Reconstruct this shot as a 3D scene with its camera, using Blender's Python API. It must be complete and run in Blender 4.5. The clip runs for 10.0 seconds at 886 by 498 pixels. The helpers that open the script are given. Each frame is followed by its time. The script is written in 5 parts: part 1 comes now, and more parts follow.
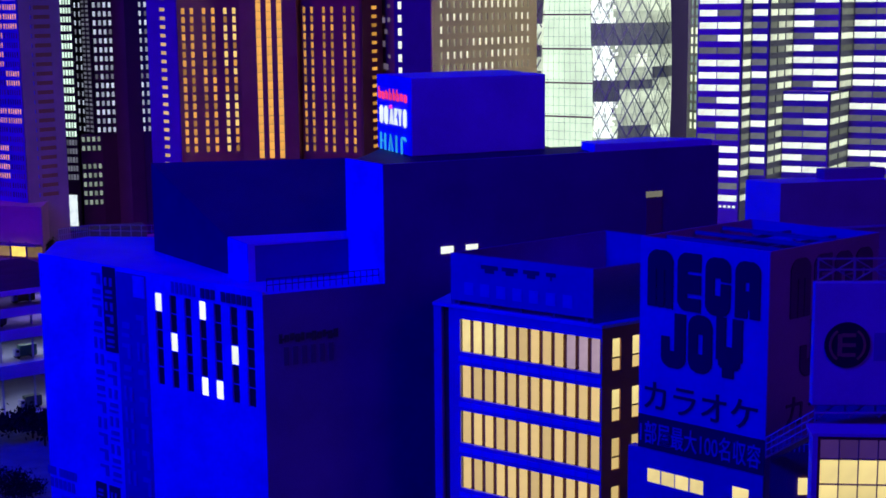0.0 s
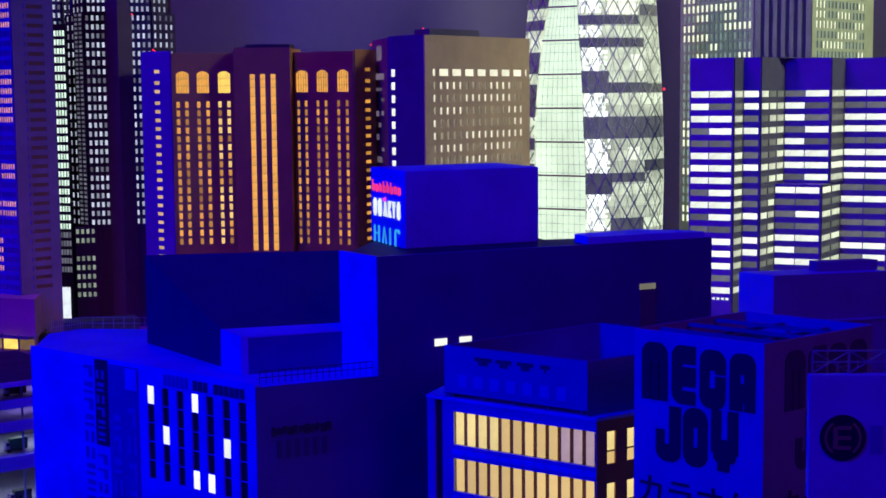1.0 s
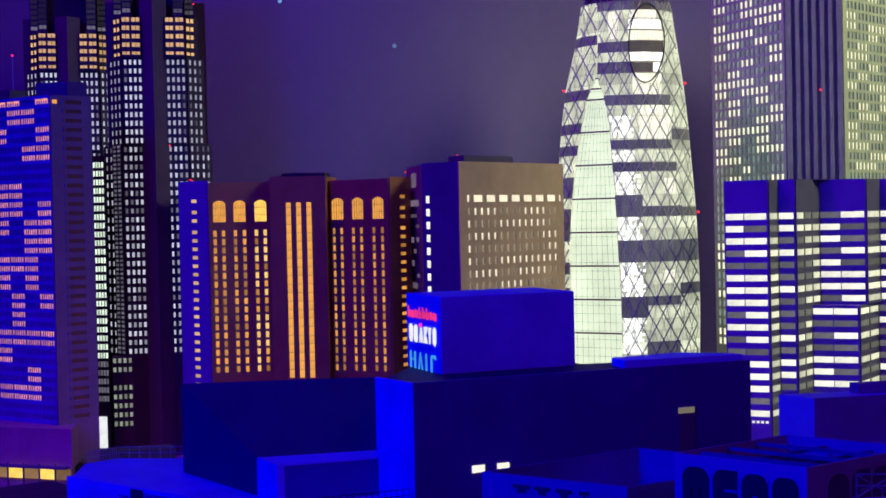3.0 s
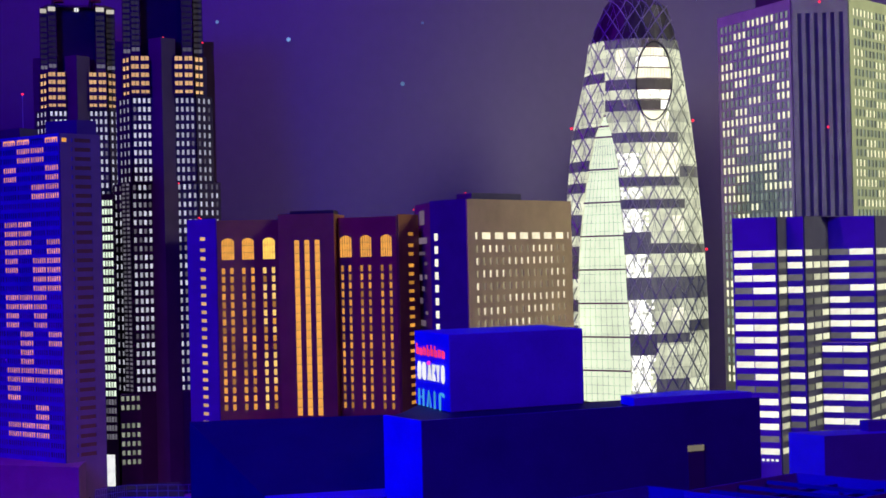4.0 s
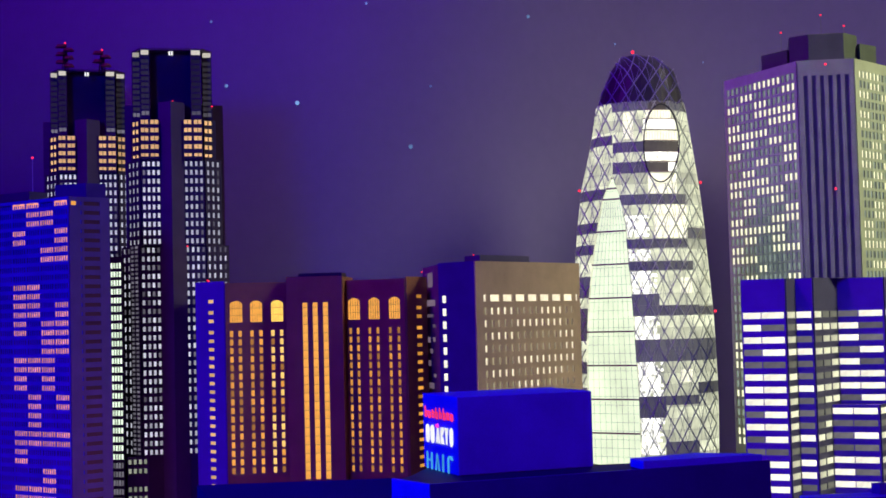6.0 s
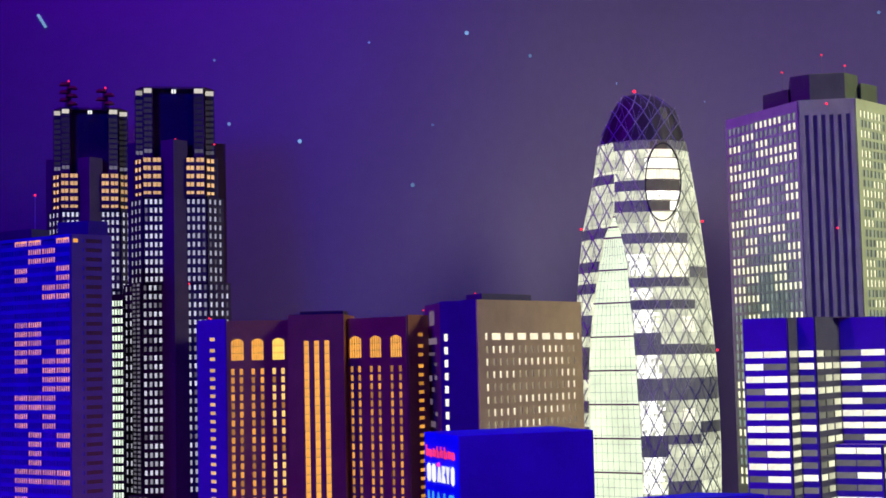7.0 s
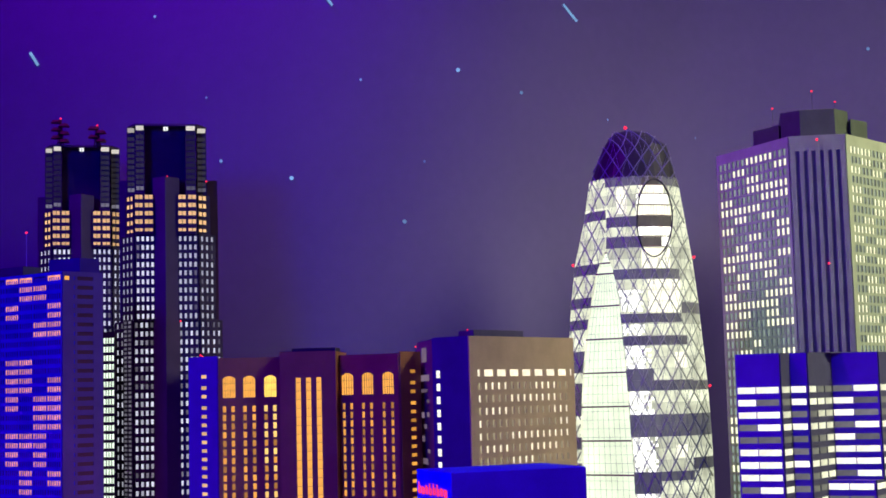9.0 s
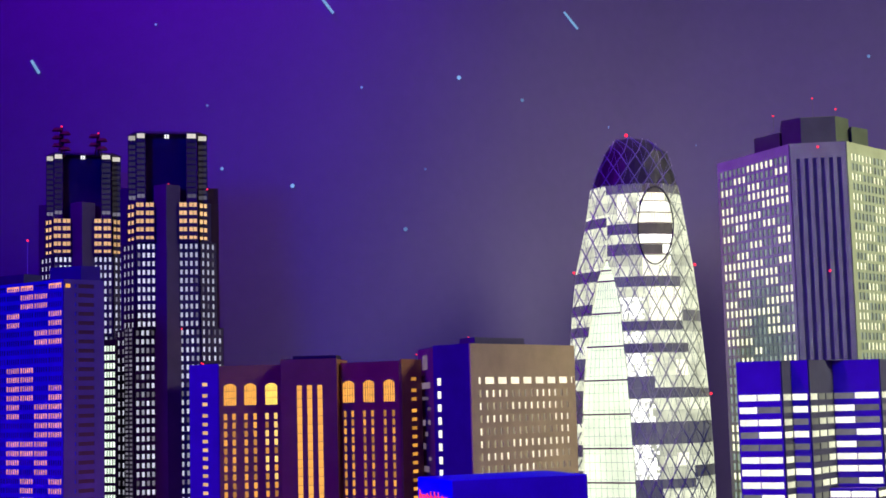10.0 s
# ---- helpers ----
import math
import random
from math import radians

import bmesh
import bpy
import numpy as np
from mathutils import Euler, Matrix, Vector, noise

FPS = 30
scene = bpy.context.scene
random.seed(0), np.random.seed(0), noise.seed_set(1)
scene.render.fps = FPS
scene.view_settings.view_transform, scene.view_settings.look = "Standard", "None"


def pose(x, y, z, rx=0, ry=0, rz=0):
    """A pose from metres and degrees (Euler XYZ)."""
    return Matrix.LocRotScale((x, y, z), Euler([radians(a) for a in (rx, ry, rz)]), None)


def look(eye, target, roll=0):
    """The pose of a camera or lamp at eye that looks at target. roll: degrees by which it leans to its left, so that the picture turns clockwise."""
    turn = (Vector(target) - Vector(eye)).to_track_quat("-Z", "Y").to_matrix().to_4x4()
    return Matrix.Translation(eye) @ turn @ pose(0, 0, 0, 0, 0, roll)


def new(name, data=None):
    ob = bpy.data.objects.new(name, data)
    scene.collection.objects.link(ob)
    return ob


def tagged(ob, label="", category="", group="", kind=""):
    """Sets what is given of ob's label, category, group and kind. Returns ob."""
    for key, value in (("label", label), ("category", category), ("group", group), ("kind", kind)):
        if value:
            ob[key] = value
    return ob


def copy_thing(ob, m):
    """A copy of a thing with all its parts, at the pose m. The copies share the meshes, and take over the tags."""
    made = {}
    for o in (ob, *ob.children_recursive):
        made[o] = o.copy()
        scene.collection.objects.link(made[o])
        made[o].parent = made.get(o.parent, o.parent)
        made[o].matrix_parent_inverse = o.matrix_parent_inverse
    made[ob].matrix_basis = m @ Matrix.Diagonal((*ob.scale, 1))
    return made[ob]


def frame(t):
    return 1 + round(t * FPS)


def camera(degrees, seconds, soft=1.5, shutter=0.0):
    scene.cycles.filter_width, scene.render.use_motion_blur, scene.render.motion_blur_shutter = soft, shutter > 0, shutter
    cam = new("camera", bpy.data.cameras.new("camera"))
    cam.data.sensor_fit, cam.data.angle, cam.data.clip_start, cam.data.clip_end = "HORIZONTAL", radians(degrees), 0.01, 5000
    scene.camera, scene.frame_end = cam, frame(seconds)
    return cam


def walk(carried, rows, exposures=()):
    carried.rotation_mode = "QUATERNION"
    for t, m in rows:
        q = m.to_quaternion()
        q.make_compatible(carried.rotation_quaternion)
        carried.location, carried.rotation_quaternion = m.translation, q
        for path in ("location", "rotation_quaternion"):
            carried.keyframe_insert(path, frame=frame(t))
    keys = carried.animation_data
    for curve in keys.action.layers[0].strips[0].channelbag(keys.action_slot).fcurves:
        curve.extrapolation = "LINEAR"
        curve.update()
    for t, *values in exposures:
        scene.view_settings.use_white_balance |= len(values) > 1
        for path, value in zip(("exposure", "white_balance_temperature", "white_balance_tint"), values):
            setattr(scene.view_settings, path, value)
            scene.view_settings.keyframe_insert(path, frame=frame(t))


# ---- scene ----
# The camera stands still at its place and tilts up slowly: seconds, yaw, pitch, roll in degrees.
cam = camera(33.23, 10.0, soft=1.65)
EYE = (0.0, 0.0, 0.8)
ROWS = [
    (0.0, -0.742, -9.514, 0.573),
    (0.5, -0.868, -7.493, 0.567),
    (1.0, -1.025, -5.960, 0.543),
    (1.5, -1.003, -5.049, 0.596),
    (2.0, -0.587, -3.868, 0.884),
    (2.5, -0.000, -2.330, 1.150),
    (3.0, 0.276, -1.100, 1.262),
    (4.5, 0.695, 0.942, 1.389),
    (5.0, 0.793, 1.612, 1.480),
    (6.5, 0.851, 3.423, 1.354),
    (7.0, 0.856, 4.238, 1.287),
    (7.5, 0.802, 4.962, 1.253),
    (8.0, 0.778, 5.396, 1.281),
    (8.5, 0.636, 5.546, 1.404),
    (9.0, 0.511, 5.636, 1.465),
    (9.5, 0.521, 5.785, 1.499),
    (10.0, 0.541, 5.929, 1.493),
]
walk(cam, [(t, pose(*EYE) @ pose(0, 0, 0, 0, 0, yaw) @ pose(0, 0, 0, 90 + pitch) @ pose(0, 0, 0, 0, 0, -roll)) for t, yaw, pitch, roll in ROWS],
     exposures=[(0.0, -0.05, 5800, 3), (2.5, -0.14, 6200, 10), (4.5, -0.08, 6450, 10), (7.0, 0.03, 6450, 10), (10.0, 0.18, 6300, 11)])

# ---- light: the wash lamps of the exhibition room; the towers light one another with their windows ----
world = bpy.data.worlds.new("room_air")
scene.world = world
world.use_nodes = True
world.node_tree.nodes["Background"].inputs["Color"].default_value = (0.10, 0.02, 1.0, 1)
world.node_tree.nodes["Background"].inputs["Strength"].default_value = 0.02


def wash_lamp(eye, target, colour, watts, size, label, spread=170):
    data = bpy.data.lights.new("wash_lamp", "AREA")
    data.shape, data.size, data.energy, data.color = "DISK", size, watts, colour
    data.spread = radians(spread)
    ob = new("wash_lamp", data)
    ob.matrix_world = look(eye, target)
    return tagged(ob, label, "lamp", "wash lamps")


wash_lamp((-2.3, 0.3, 2.6), (0.1, 3.6, 0.6), (0.0, 0.0, 1.0), 156, 1.0, "deep blue ceiling wash light of the exhibition room")
wash_lamp((4.7, 4.8, 5.0), (0.95, 6.5, 1.0), (1.0, 0.90, 0.66), 41, 2.8, "broad warm white wash light of the exhibition room", 46)
wash_lamp((-2.0, 4.4, 5.2), (-0.1, 6.1, 2.25), (0.33, 0.0, 1.0), 58, 1.2, "violet ceiling light that washes the backdrop", 88)
wash_lamp((-1.1, 0.2, 3.4), (-1.45, 4.2, 0.0), (0.72, 0.02, 1.0), 2.2, 0.8, "dim purple spotlight of the exhibition room", 27)
wash_lamp((2.6, -1.5, 3.5), (0.4, 3.0, 0.3), (0.30, 0.01, 1.0), 22, 1.5, "dim violet ceiling light of the exhibition room")

# ---- materials ----
def nodes_of(name):
    m = bpy.data.materials.new(name)
    m.use_nodes = True
    nt = m.node_tree
    return m, nt, nt.nodes["Principled BSDF"]


def painted(name, colour, rough=0.6, scale=14.0, vary=0.16, bump=0.08, metal=0.0, spread=0.0):
    """Model paint: mottled at two scales, with a fine grain in relief."""
    m, nt, bsdf = nodes_of(name)
    tc = nt.nodes.new("ShaderNodeTexCoord")
    big, fine = nt.nodes.new("ShaderNodeTexNoise"), nt.nodes.new("ShaderNodeTexNoise")
    big.inputs["Scale"].default_value, big.inputs["Detail"].default_value = scale, 5
    fine.inputs["Scale"].default_value, fine.inputs["Detail"].default_value = scale * 24, 3
    mix = nt.nodes.new("ShaderNodeMath")
    mix.operation = "MULTIPLY_ADD"
    mix.inputs[1].default_value = 0.35
    ramp = nt.nodes.new("ShaderNodeMapRange")
    ramp.inputs["From Min"].default_value, ramp.inputs["From Max"].default_value = 0.35, 0.95
    ramp.inputs["To Min"].default_value, ramp.inputs["To Max"].default_value = 1 - vary, 1 + vary
    hue = nt.nodes.new("ShaderNodeHueSaturation")
    hue.inputs["Color"].default_value = (*colour, 1)
    for tex in (big, fine):
        nt.links.new(tc.outputs["Object"], tex.inputs["Vector"])
    nt.links.new(fine.outputs["Fac"], mix.inputs[0])
    nt.links.new(big.outputs["Fac"], mix.inputs[2])
    nt.links.new(mix.outputs[0], ramp.inputs["Value"])
    value = ramp.outputs["Result"]
    if spread:
        info, rng, mul = nt.nodes.new("ShaderNodeObjectInfo"), nt.nodes.new("ShaderNodeMapRange"), nt.nodes.new("ShaderNodeMath")
        rng.inputs["To Min"].default_value, rng.inputs["To Max"].default_value = 1 - spread, 1 + spread
        mul.operation = "MULTIPLY"
        nt.links.new(info.outputs["Random"], rng.inputs["Value"])
        nt.links.new(rng.outputs["Result"], mul.inputs[0])
        nt.links.new(value, mul.inputs[1])
        value = mul.outputs[0]
    nt.links.new(value, hue.inputs["Value"])
    nt.links.new(hue.outputs["Color"], bsdf.inputs["Base Color"])
    bmp = nt.nodes.new("ShaderNodeBump")
    bmp.inputs["Strength"].default_value, bmp.inputs["Distance"].default_value = bump, 0.004
    nt.links.new(fine.outputs["Fac"], bmp.inputs["Height"])
    nt.links.new(bmp.outputs["Normal"], bsdf.inputs["Normal"])
    bsdf.inputs["Roughness"].default_value, bsdf.inputs["Metallic"].default_value = rough, metal
    bsdf.inputs["Specular IOR Level"].default_value = 0.18 if rough > 0.35 else 0.5
    return m


def lit(name, colour, strength, low=0.6, cloud=30.0, island=False, depth=0.16, base=(0.03, 0.03, 0.03)):
    """A lit pane: its own lamp level behind it, uneven across the pane."""
    m, nt, bsdf = nodes_of(name)
    bsdf.inputs["Base Color"].default_value = (*base, 1)
    bsdf.inputs["Roughness"].default_value = 0.45
    bsdf.inputs["Specular IOR Level"].default_value = 0.12
    bsdf.inputs["Emission Color"].default_value = (*colour, 1)
    src = nt.nodes.new("ShaderNodeNewGeometry" if island else "ShaderNodeObjectInfo")
    rng = nt.nodes.new("ShaderNodeMapRange")
    rng.inputs["To Min"].default_value, rng.inputs["To Max"].default_value = strength * low, strength
    nt.links.new(src.outputs["Random Per Island" if island else "Random"], rng.inputs["Value"])
    tc, tex, rng2, mul = (nt.nodes.new(k) for k in ("ShaderNodeTexCoord", "ShaderNodeTexNoise", "ShaderNodeMapRange", "ShaderNodeMath"))
    tex.inputs["Scale"].default_value = cloud
    rng2.inputs["From Min"].default_value, rng2.inputs["From Max"].default_value = 0.3, 0.7
    rng2.inputs["To Min"].default_value, rng2.inputs["To Max"].default_value = 1 - depth, 1 + depth
    mul.operation = "MULTIPLY"
    nt.links.new(tc.outputs["Object"], tex.inputs["Vector"])
    nt.links.new(tex.outputs["Fac"], rng2.inputs["Value"])
    nt.links.new(rng.outputs["Result"], mul.inputs[0])
    nt.links.new(rng2.outputs["Result"], mul.inputs[1])
    nt.links.new(mul.outputs[0], bsdf.inputs["Emission Strength"])
    return m


WHITE = painted("bluish_white_model_paint", (0.42, 0.42, 0.74))
PALE = painted("pale_grey_paint", (0.36, 0.36, 0.52))
GREY = painted("grey_paint", (0.3, 0.3, 0.31))
BEIGE = painted("beige_paint", (0.52, 0.42, 0.20))
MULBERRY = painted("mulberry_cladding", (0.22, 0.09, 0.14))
FADEDBLUE = painted("faded_blue_panel", (0.17, 0.17, 0.42))
NAVYPANEL = painted("navy_panel", (0.10, 0.10, 0.30))
BROWN = painted("brown_paint", (0.28, 0.165, 0.10))
ENDWALL = painted("violet_end_wall", (0.165, 0.10, 0.215))
# unlit panes of the grey folds, with a faint glow added
ASHDIM = lit("faint_glow_fold_pane", (0.80, 0.82, 0.60), 0.22, 0.5)
GREYDIM = lit("dim_grey_window", (0.80, 0.74, 0.80), 0.20, 0.6)
SLATE = painted("slate_paint", (0.10, 0.10, 0.12), rough=0.5)
BLACK = painted("black_paint", (0.025, 0.025, 0.03), rough=0.5)
STEEL = painted("painted_steel", (0.35, 0.35, 0.4), rough=0.4, metal=0.3)
ASPHALT = painted("asphalt", (0.06, 0.06, 0.065), rough=0.9, scale=20, vary=0.3)
PAVING = painted("paving", (0.3, 0.3, 0.3), rough=0.85, scale=30, vary=0.25)
SKY = painted("grey_backdrop", (0.092, 0.082, 0.148), rough=0.95, scale=0.8, vary=0.12, bump=0.02)
DARKROOM = painted("dark_room_wall", (0.20, 0.11, 0.13), rough=0.9, scale=2)
GLASS = painted("unlit_glass", (0.03, 0.035, 0.05), rough=0.15, vary=0.1, bump=0.0, spread=0.4)
GLASS_BLUE = painted("unlit_blue_glass", (0.12, 0.12, 0.2), rough=0.2, vary=0.1, bump=0.0, spread=0.3)
DIMGLASS = lit("dim_glass", (1.0, 0.85, 0.6), 0.2, 0.5)
WARM = lit("warm_window", (1.0, 0.72, 0.26), 1.08, 0.8)
ORANGE = lit("orange_window", (1.0, 0.43, 0.06), 1.0, 0.35)
GOLD = lit("golden_window", (1.0, 0.62, 0.16), 1.25, 0.7)
AMBERDIM = lit("dim_amber_window", (1.0, 0.55, 0.2), 0.30, 0.6)
AMBER = lit("amber_strip_window", (1.0, 0.44, 0.06), 1.05, 0.85)
CREAM = lit("cream_window", (1.0, 0.9, 0.62), 1.3, 0.75)
WHITEWIN = lit("white_window", (1.0, 0.95, 0.80), 1.2, 0.8)
COOLWIN = lit("cool_white_window", (0.86, 0.87, 1.0), 0.84, 0.35)
PINKWIN = lit("pink_window", (1.0, 0.35, 0.25), 0.98, 0.6, cloud=45.0, depth=0.45)
MINT = lit("mint_window", (0.84, 1.0, 0.78), 1.35, 0.6)
PEACH = lit("peach_window", (1.0, 0.58, 0.24), 0.95, 0.6)
NOMWIN = lit("pale_yellow_window", (1.0, 0.98, 0.66), 1.35, 0.8)
NOMDIM = lit("greenish_dim_window", (0.6, 0.76, 0.62), 0.46, 0.5)
COCOON_LIT = lit("glowing_glass_skin", (0.94, 0.97, 0.68), 0.98, 0.6, cloud=16.0, depth=0.28)
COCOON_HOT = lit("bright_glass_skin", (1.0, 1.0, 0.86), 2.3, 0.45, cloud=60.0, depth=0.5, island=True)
COCOON_STRIP = lit("pale_green_glass_strip", (0.83, 0.93, 0.66), 1.16, 0.95, cloud=7.0)
COCOON_DIM = lit("dim_glass_skin", (0.66, 0.66, 0.64), 0.15, 0.6, base=(0.075, 0.075, 0.08))
RED = lit("red_beacon", (1.0, 0.02, 0.05), 1.9, 0.9)
NEON_RED = lit("red_neon", (1.0, 0.04, 0.08), 1.25, 0.9)
NEON_PINK = lit("magenta_neon", (1.0, 0.05, 0.7), 1.3, 0.9)
NEON_WHITE = lit("white_sign_light", (1.0, 1.0, 1.0), 1.0, 0.9)
NEON_BLUE = lit("light_blue_sign", (0.08, 0.50, 0.95), 0.8, 0.9)
LILAC = lit("lilac_window", (0.85, 0.55, 0.62), 0.62, 0.8)
LILAC_DIM = lit("dim_lilac_window", (0.35, 0.12, 0.8), 0.22, 0.5)
OLIVE = painted("grey_print", (0.20, 0.19, 0.15))
COCOON_WARM = lit("warm_glass_skin", (1.0, 0.97, 0.74), 1.35, 0.85, cloud=30.0)
BRONZE = lit("bronze_glass", (1.0, 0.86, 0.66), 0.085, 0.8)
LEDGE = painted("dull_red_brown_ledge", (0.26, 0.13, 0.12))
STREET = painted("dark_street_cladding", (0.115, 0.045, 0.25))
GRANITE = painted("dark_granite_panels", (0.055, 0.045, 0.058))
ROOFBLUE = painted("dark_blue_roof_sheet", (0.05, 0.05, 0.105))
TAR = painted("dark_roof_felt", (0.05, 0.05, 0.06))
# blue of the main lamp put into the colour of walls that face it
INDIGO = painted("blue_lit_facade", (0.15, 0.05, 0.44))
PODIUM = painted("purple_grey_podium", (0.24, 0.10, 0.28))
# dark trim and cladding; also the painted shade on the beige office's side
PLUM = painted("plum_cladding_and_shade", (0.075, 0.035, 0.19))
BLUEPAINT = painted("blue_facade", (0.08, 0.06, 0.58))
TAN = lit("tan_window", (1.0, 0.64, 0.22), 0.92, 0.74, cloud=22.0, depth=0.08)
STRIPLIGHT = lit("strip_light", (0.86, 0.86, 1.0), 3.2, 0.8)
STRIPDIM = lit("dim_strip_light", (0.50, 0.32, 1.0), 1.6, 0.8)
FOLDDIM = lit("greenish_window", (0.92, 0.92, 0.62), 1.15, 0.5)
# grey copy for folds turned away from the blue lamp
ASH = painted("ash_grey_shaded_fold", (0.088, 0.092, 0.13))
UMBER = painted("dark_window_backing", (0.15, 0.065, 0.05))
REDBROWN = painted("red_brown_render", (0.46, 0.20, 0.11))
CROWNLIGHT = lit("crown_lamp_panel", (1.0, 0.93, 0.78), 0.72, 0.5)
HOTELWALL = painted("brown_hotel_cladding", (0.34, 0.165, 0.062))
LOWBLUE = painted("pale_blue_cladding", (0.25, 0.25, 0.40))
YELLOWPRINT = painted("olive_print", (0.40, 0.37, 0.09))
FLECK = lit("snow_light", (0.30, 0.62, 1.0), 0.75, 0.35)
SHAFT = painted("dark_shaft_panels", (0.105, 0.080, 0.105))
COOLBASE = lit("greenish_white_window", (0.85, 0.92, 0.70), 0.42, 0.5)
PYLONPANE = lit("faint_crown_pane", (0.62, 0.55, 0.70), 0.055, 0.3)
COOLDIM = lit("dim_cool_window", (0.75, 0.70, 0.85), 0.26, 0.4)
# unlit panes of the beige office; their tan brightness is added emission
TANPANE = lit("tan_pane", (1.0, 0.86, 0.46), 0.50, 0.6)
MAUVE = lit("dim_mauve_window", (0.6, 0.42, 0.6), 0.30, 0.5)
SCREEN = painted("crown_screen_paint", (0.085, 0.055, 0.09))
ROOFGREY = painted("dark_greenish_roof_paint", (0.075, 0.10, 0.06))
CORNER = painted("corner_stone", (0.24, 0.29, 0.19))
RIBDARK = painted("dark_rib_backing", (0.13, 0.14, 0.14))
RUST = painted("dark_red_antenna_paint", (0.10, 0.02, 0.02))
ARCH_BRIGHT = lit("bright_arched_window", (1.0, 0.62, 0.10), 1.35, 0.9)

# ---- building helpers ----
ORIGIN = {}
SHARED = {}


def thing(name, base, label, category, group="", kind=""):
    ob = new(name)
    ob.location = base
    ORIGIN[ob] = Vector(base)
    return tagged(ob, label, category, group, kind)


class Wall:
    """A vertical wall from p to q (plan), seen with p on its left; n points out of it."""

    def __init__(self, p, q):
        self.p, self.q = Vector((p[0], p[1], 0)), Vector((q[0], q[1], 0))
        self.e = (self.q - self.p).normalized()
        self.n = Vector((self.e.y, -self.e.x, 0))
        self.length = (self.q - self.p).length
        self.turn = math.atan2(self.e.y, self.e.x)

    def pt(self, u, o, z):
        return self.p + self.e * u + self.n * o + Vector((0, 0, z))


class Geo:
    """Collects faces in world coordinates and makes one mesh of them."""

    def __init__(self):
        self.v, self.f = [], []

    def poly(self, pts):
        k = len(self.v)
        self.v += [tuple(p) for p in pts]
        self.f.append(tuple(range(k, k + len(pts))))
        return self

    def hull8(self, c):
        """Eight corners: the lower four, then the upper four, both counter-clockwise from above."""
        k = len(self.v)
        self.v += [tuple(p) for p in c]
        for q in ((0, 3, 2, 1), (4, 5, 6, 7), (0, 1, 5, 4), (1, 2, 6, 5), (2, 3, 7, 6), (3, 0, 4, 7)):
            self.f.append(tuple(k + i for i in q))
        return self

    def box(self, w, u0, u1, o0, o1, z0, z1):
        c = [w.pt(u, o, z) for z in (z0, z1) for u, o in ((u0, o1), (u1, o1), (u1, o0), (u0, o0))]
        return self.hull8(c)

    def prism(self, plan, z0, z1):
        k, n = len(self.v), len(plan)
        z1s = z1 if isinstance(z1, (list, tuple)) else [z1] * n
        self.v += [(x, y, z0) for x, y in plan] + [(p[0], p[1], z) for p, z in zip(plan, z1s)]
        self.f.append(tuple(range(k + n - 1, k - 1, -1)))
        self.f.append(tuple(range(k + n, k + 2 * n)))
        for i in range(n):
            j = (i + 1) % n
            self.f.append((k + i, k + j, k + n + j, k + n + i))
        return self

    def rod(self, a, b, r, sides=4):
        a, b = Vector(a), Vector(b)
        d = (b - a).normalized()
        s = d.cross(Vector((0, 0, 1)) if abs(d.z) < 0.95 else Vector((1, 0, 0))).normalized()
        t = d.cross(s)
        k = len(self.v)
        for p in (a, b):
            for i in range(sides):
                w = 2 * math.pi * (i + 0.5) / sides
                self.v.append(tuple(p + s * (r * math.cos(w)) + t * (r * math.sin(w))))
        for i in range(sides):
            j = (i + 1) % sides
            self.f.append((k + i, k + j, k + sides + j, k + sides + i))
        self.f.append(tuple(k + i for i in reversed(range(sides))))
        self.f.append(tuple(k + sides + i for i in range(sides)))
        return self

    def skin(self, w, u0, u1, z0, z1, cols, rows, thick, keep=None):
        """A wall sheet in front of w, with openings right through it where cols and rows cross."""
        us, zs = sorted({u0, u1, *(x for c in cols for x in c)}), sorted({z0, z1, *(x for r in rows for x in r)})
        cset, rset = {round(c[0], 5): i for i, c in enumerate(cols)}, {round(r[0], 5): i for i, r in enumerate(rows)}
        P = w.pt
        for a, b in zip(us, us[1:]):
            for c, d in zip(zs, zs[1:]):
                i, j = cset.get(round(a, 5)), rset.get(round(c, 5))
                if i is not None and j is not None and (keep is None or keep(i, j)):
                    for q in (((a, c), (b, c)), ((b, c), (b, d)), ((b, d), (a, d)), ((a, d), (a, c))):
                        (ua, za), (ub, zb) = q
                        self.poly([P(ua, 0, za), P(ub, 0, zb), P(ub, thick, zb), P(ua, thick, za)])
                else:
                    self.poly([P(a, thick, c), P(b, thick, c), P(b, thick, d), P(a, thick, d)])
        self.poly([P(u0, 0, z1), P(u0, thick, z1), P(u1, thick, z1), P(u1, 0, z1)])
        self.poly([P(u0, 0, z0), P(u0, thick, z0), P(u0, thick, z1), P(u0, 0, z1)])
        self.poly([P(u1, thick, z0), P(u1, 0, z0), P(u1, 0, z1), P(u1, thick, z1)])
        return self

    def make(self, name, material, parent=None, label=""):
        base = ORIGIN.get(parent, Vector((0, 0, 0)))
        me = bpy.data.meshes.new(name)
        me.from_pydata([tuple(Vector(v) - base) for v in self.v], [], self.f)
        me.materials.append(material)
        me.update()
        ob = new(name, me)
        ob.parent = parent
        if parent is not None:
            ORIGIN[ob] = base
        return tagged(ob, label) if label else ob


def part(name, bm, material, parent, label=""):
    """Links a bmesh, in the thing's own coordinates, as one mesh under it."""
    me = bpy.data.meshes.new(name)
    bm.to_mesh(me)
    bm.free()
    me.materials.append(material)
    ob = new(name, me)
    ob.parent = parent
    ORIGIN[ob] = ORIGIN.get(parent, Vector((0, 0, 0)))
    return tagged(ob, label) if label else ob


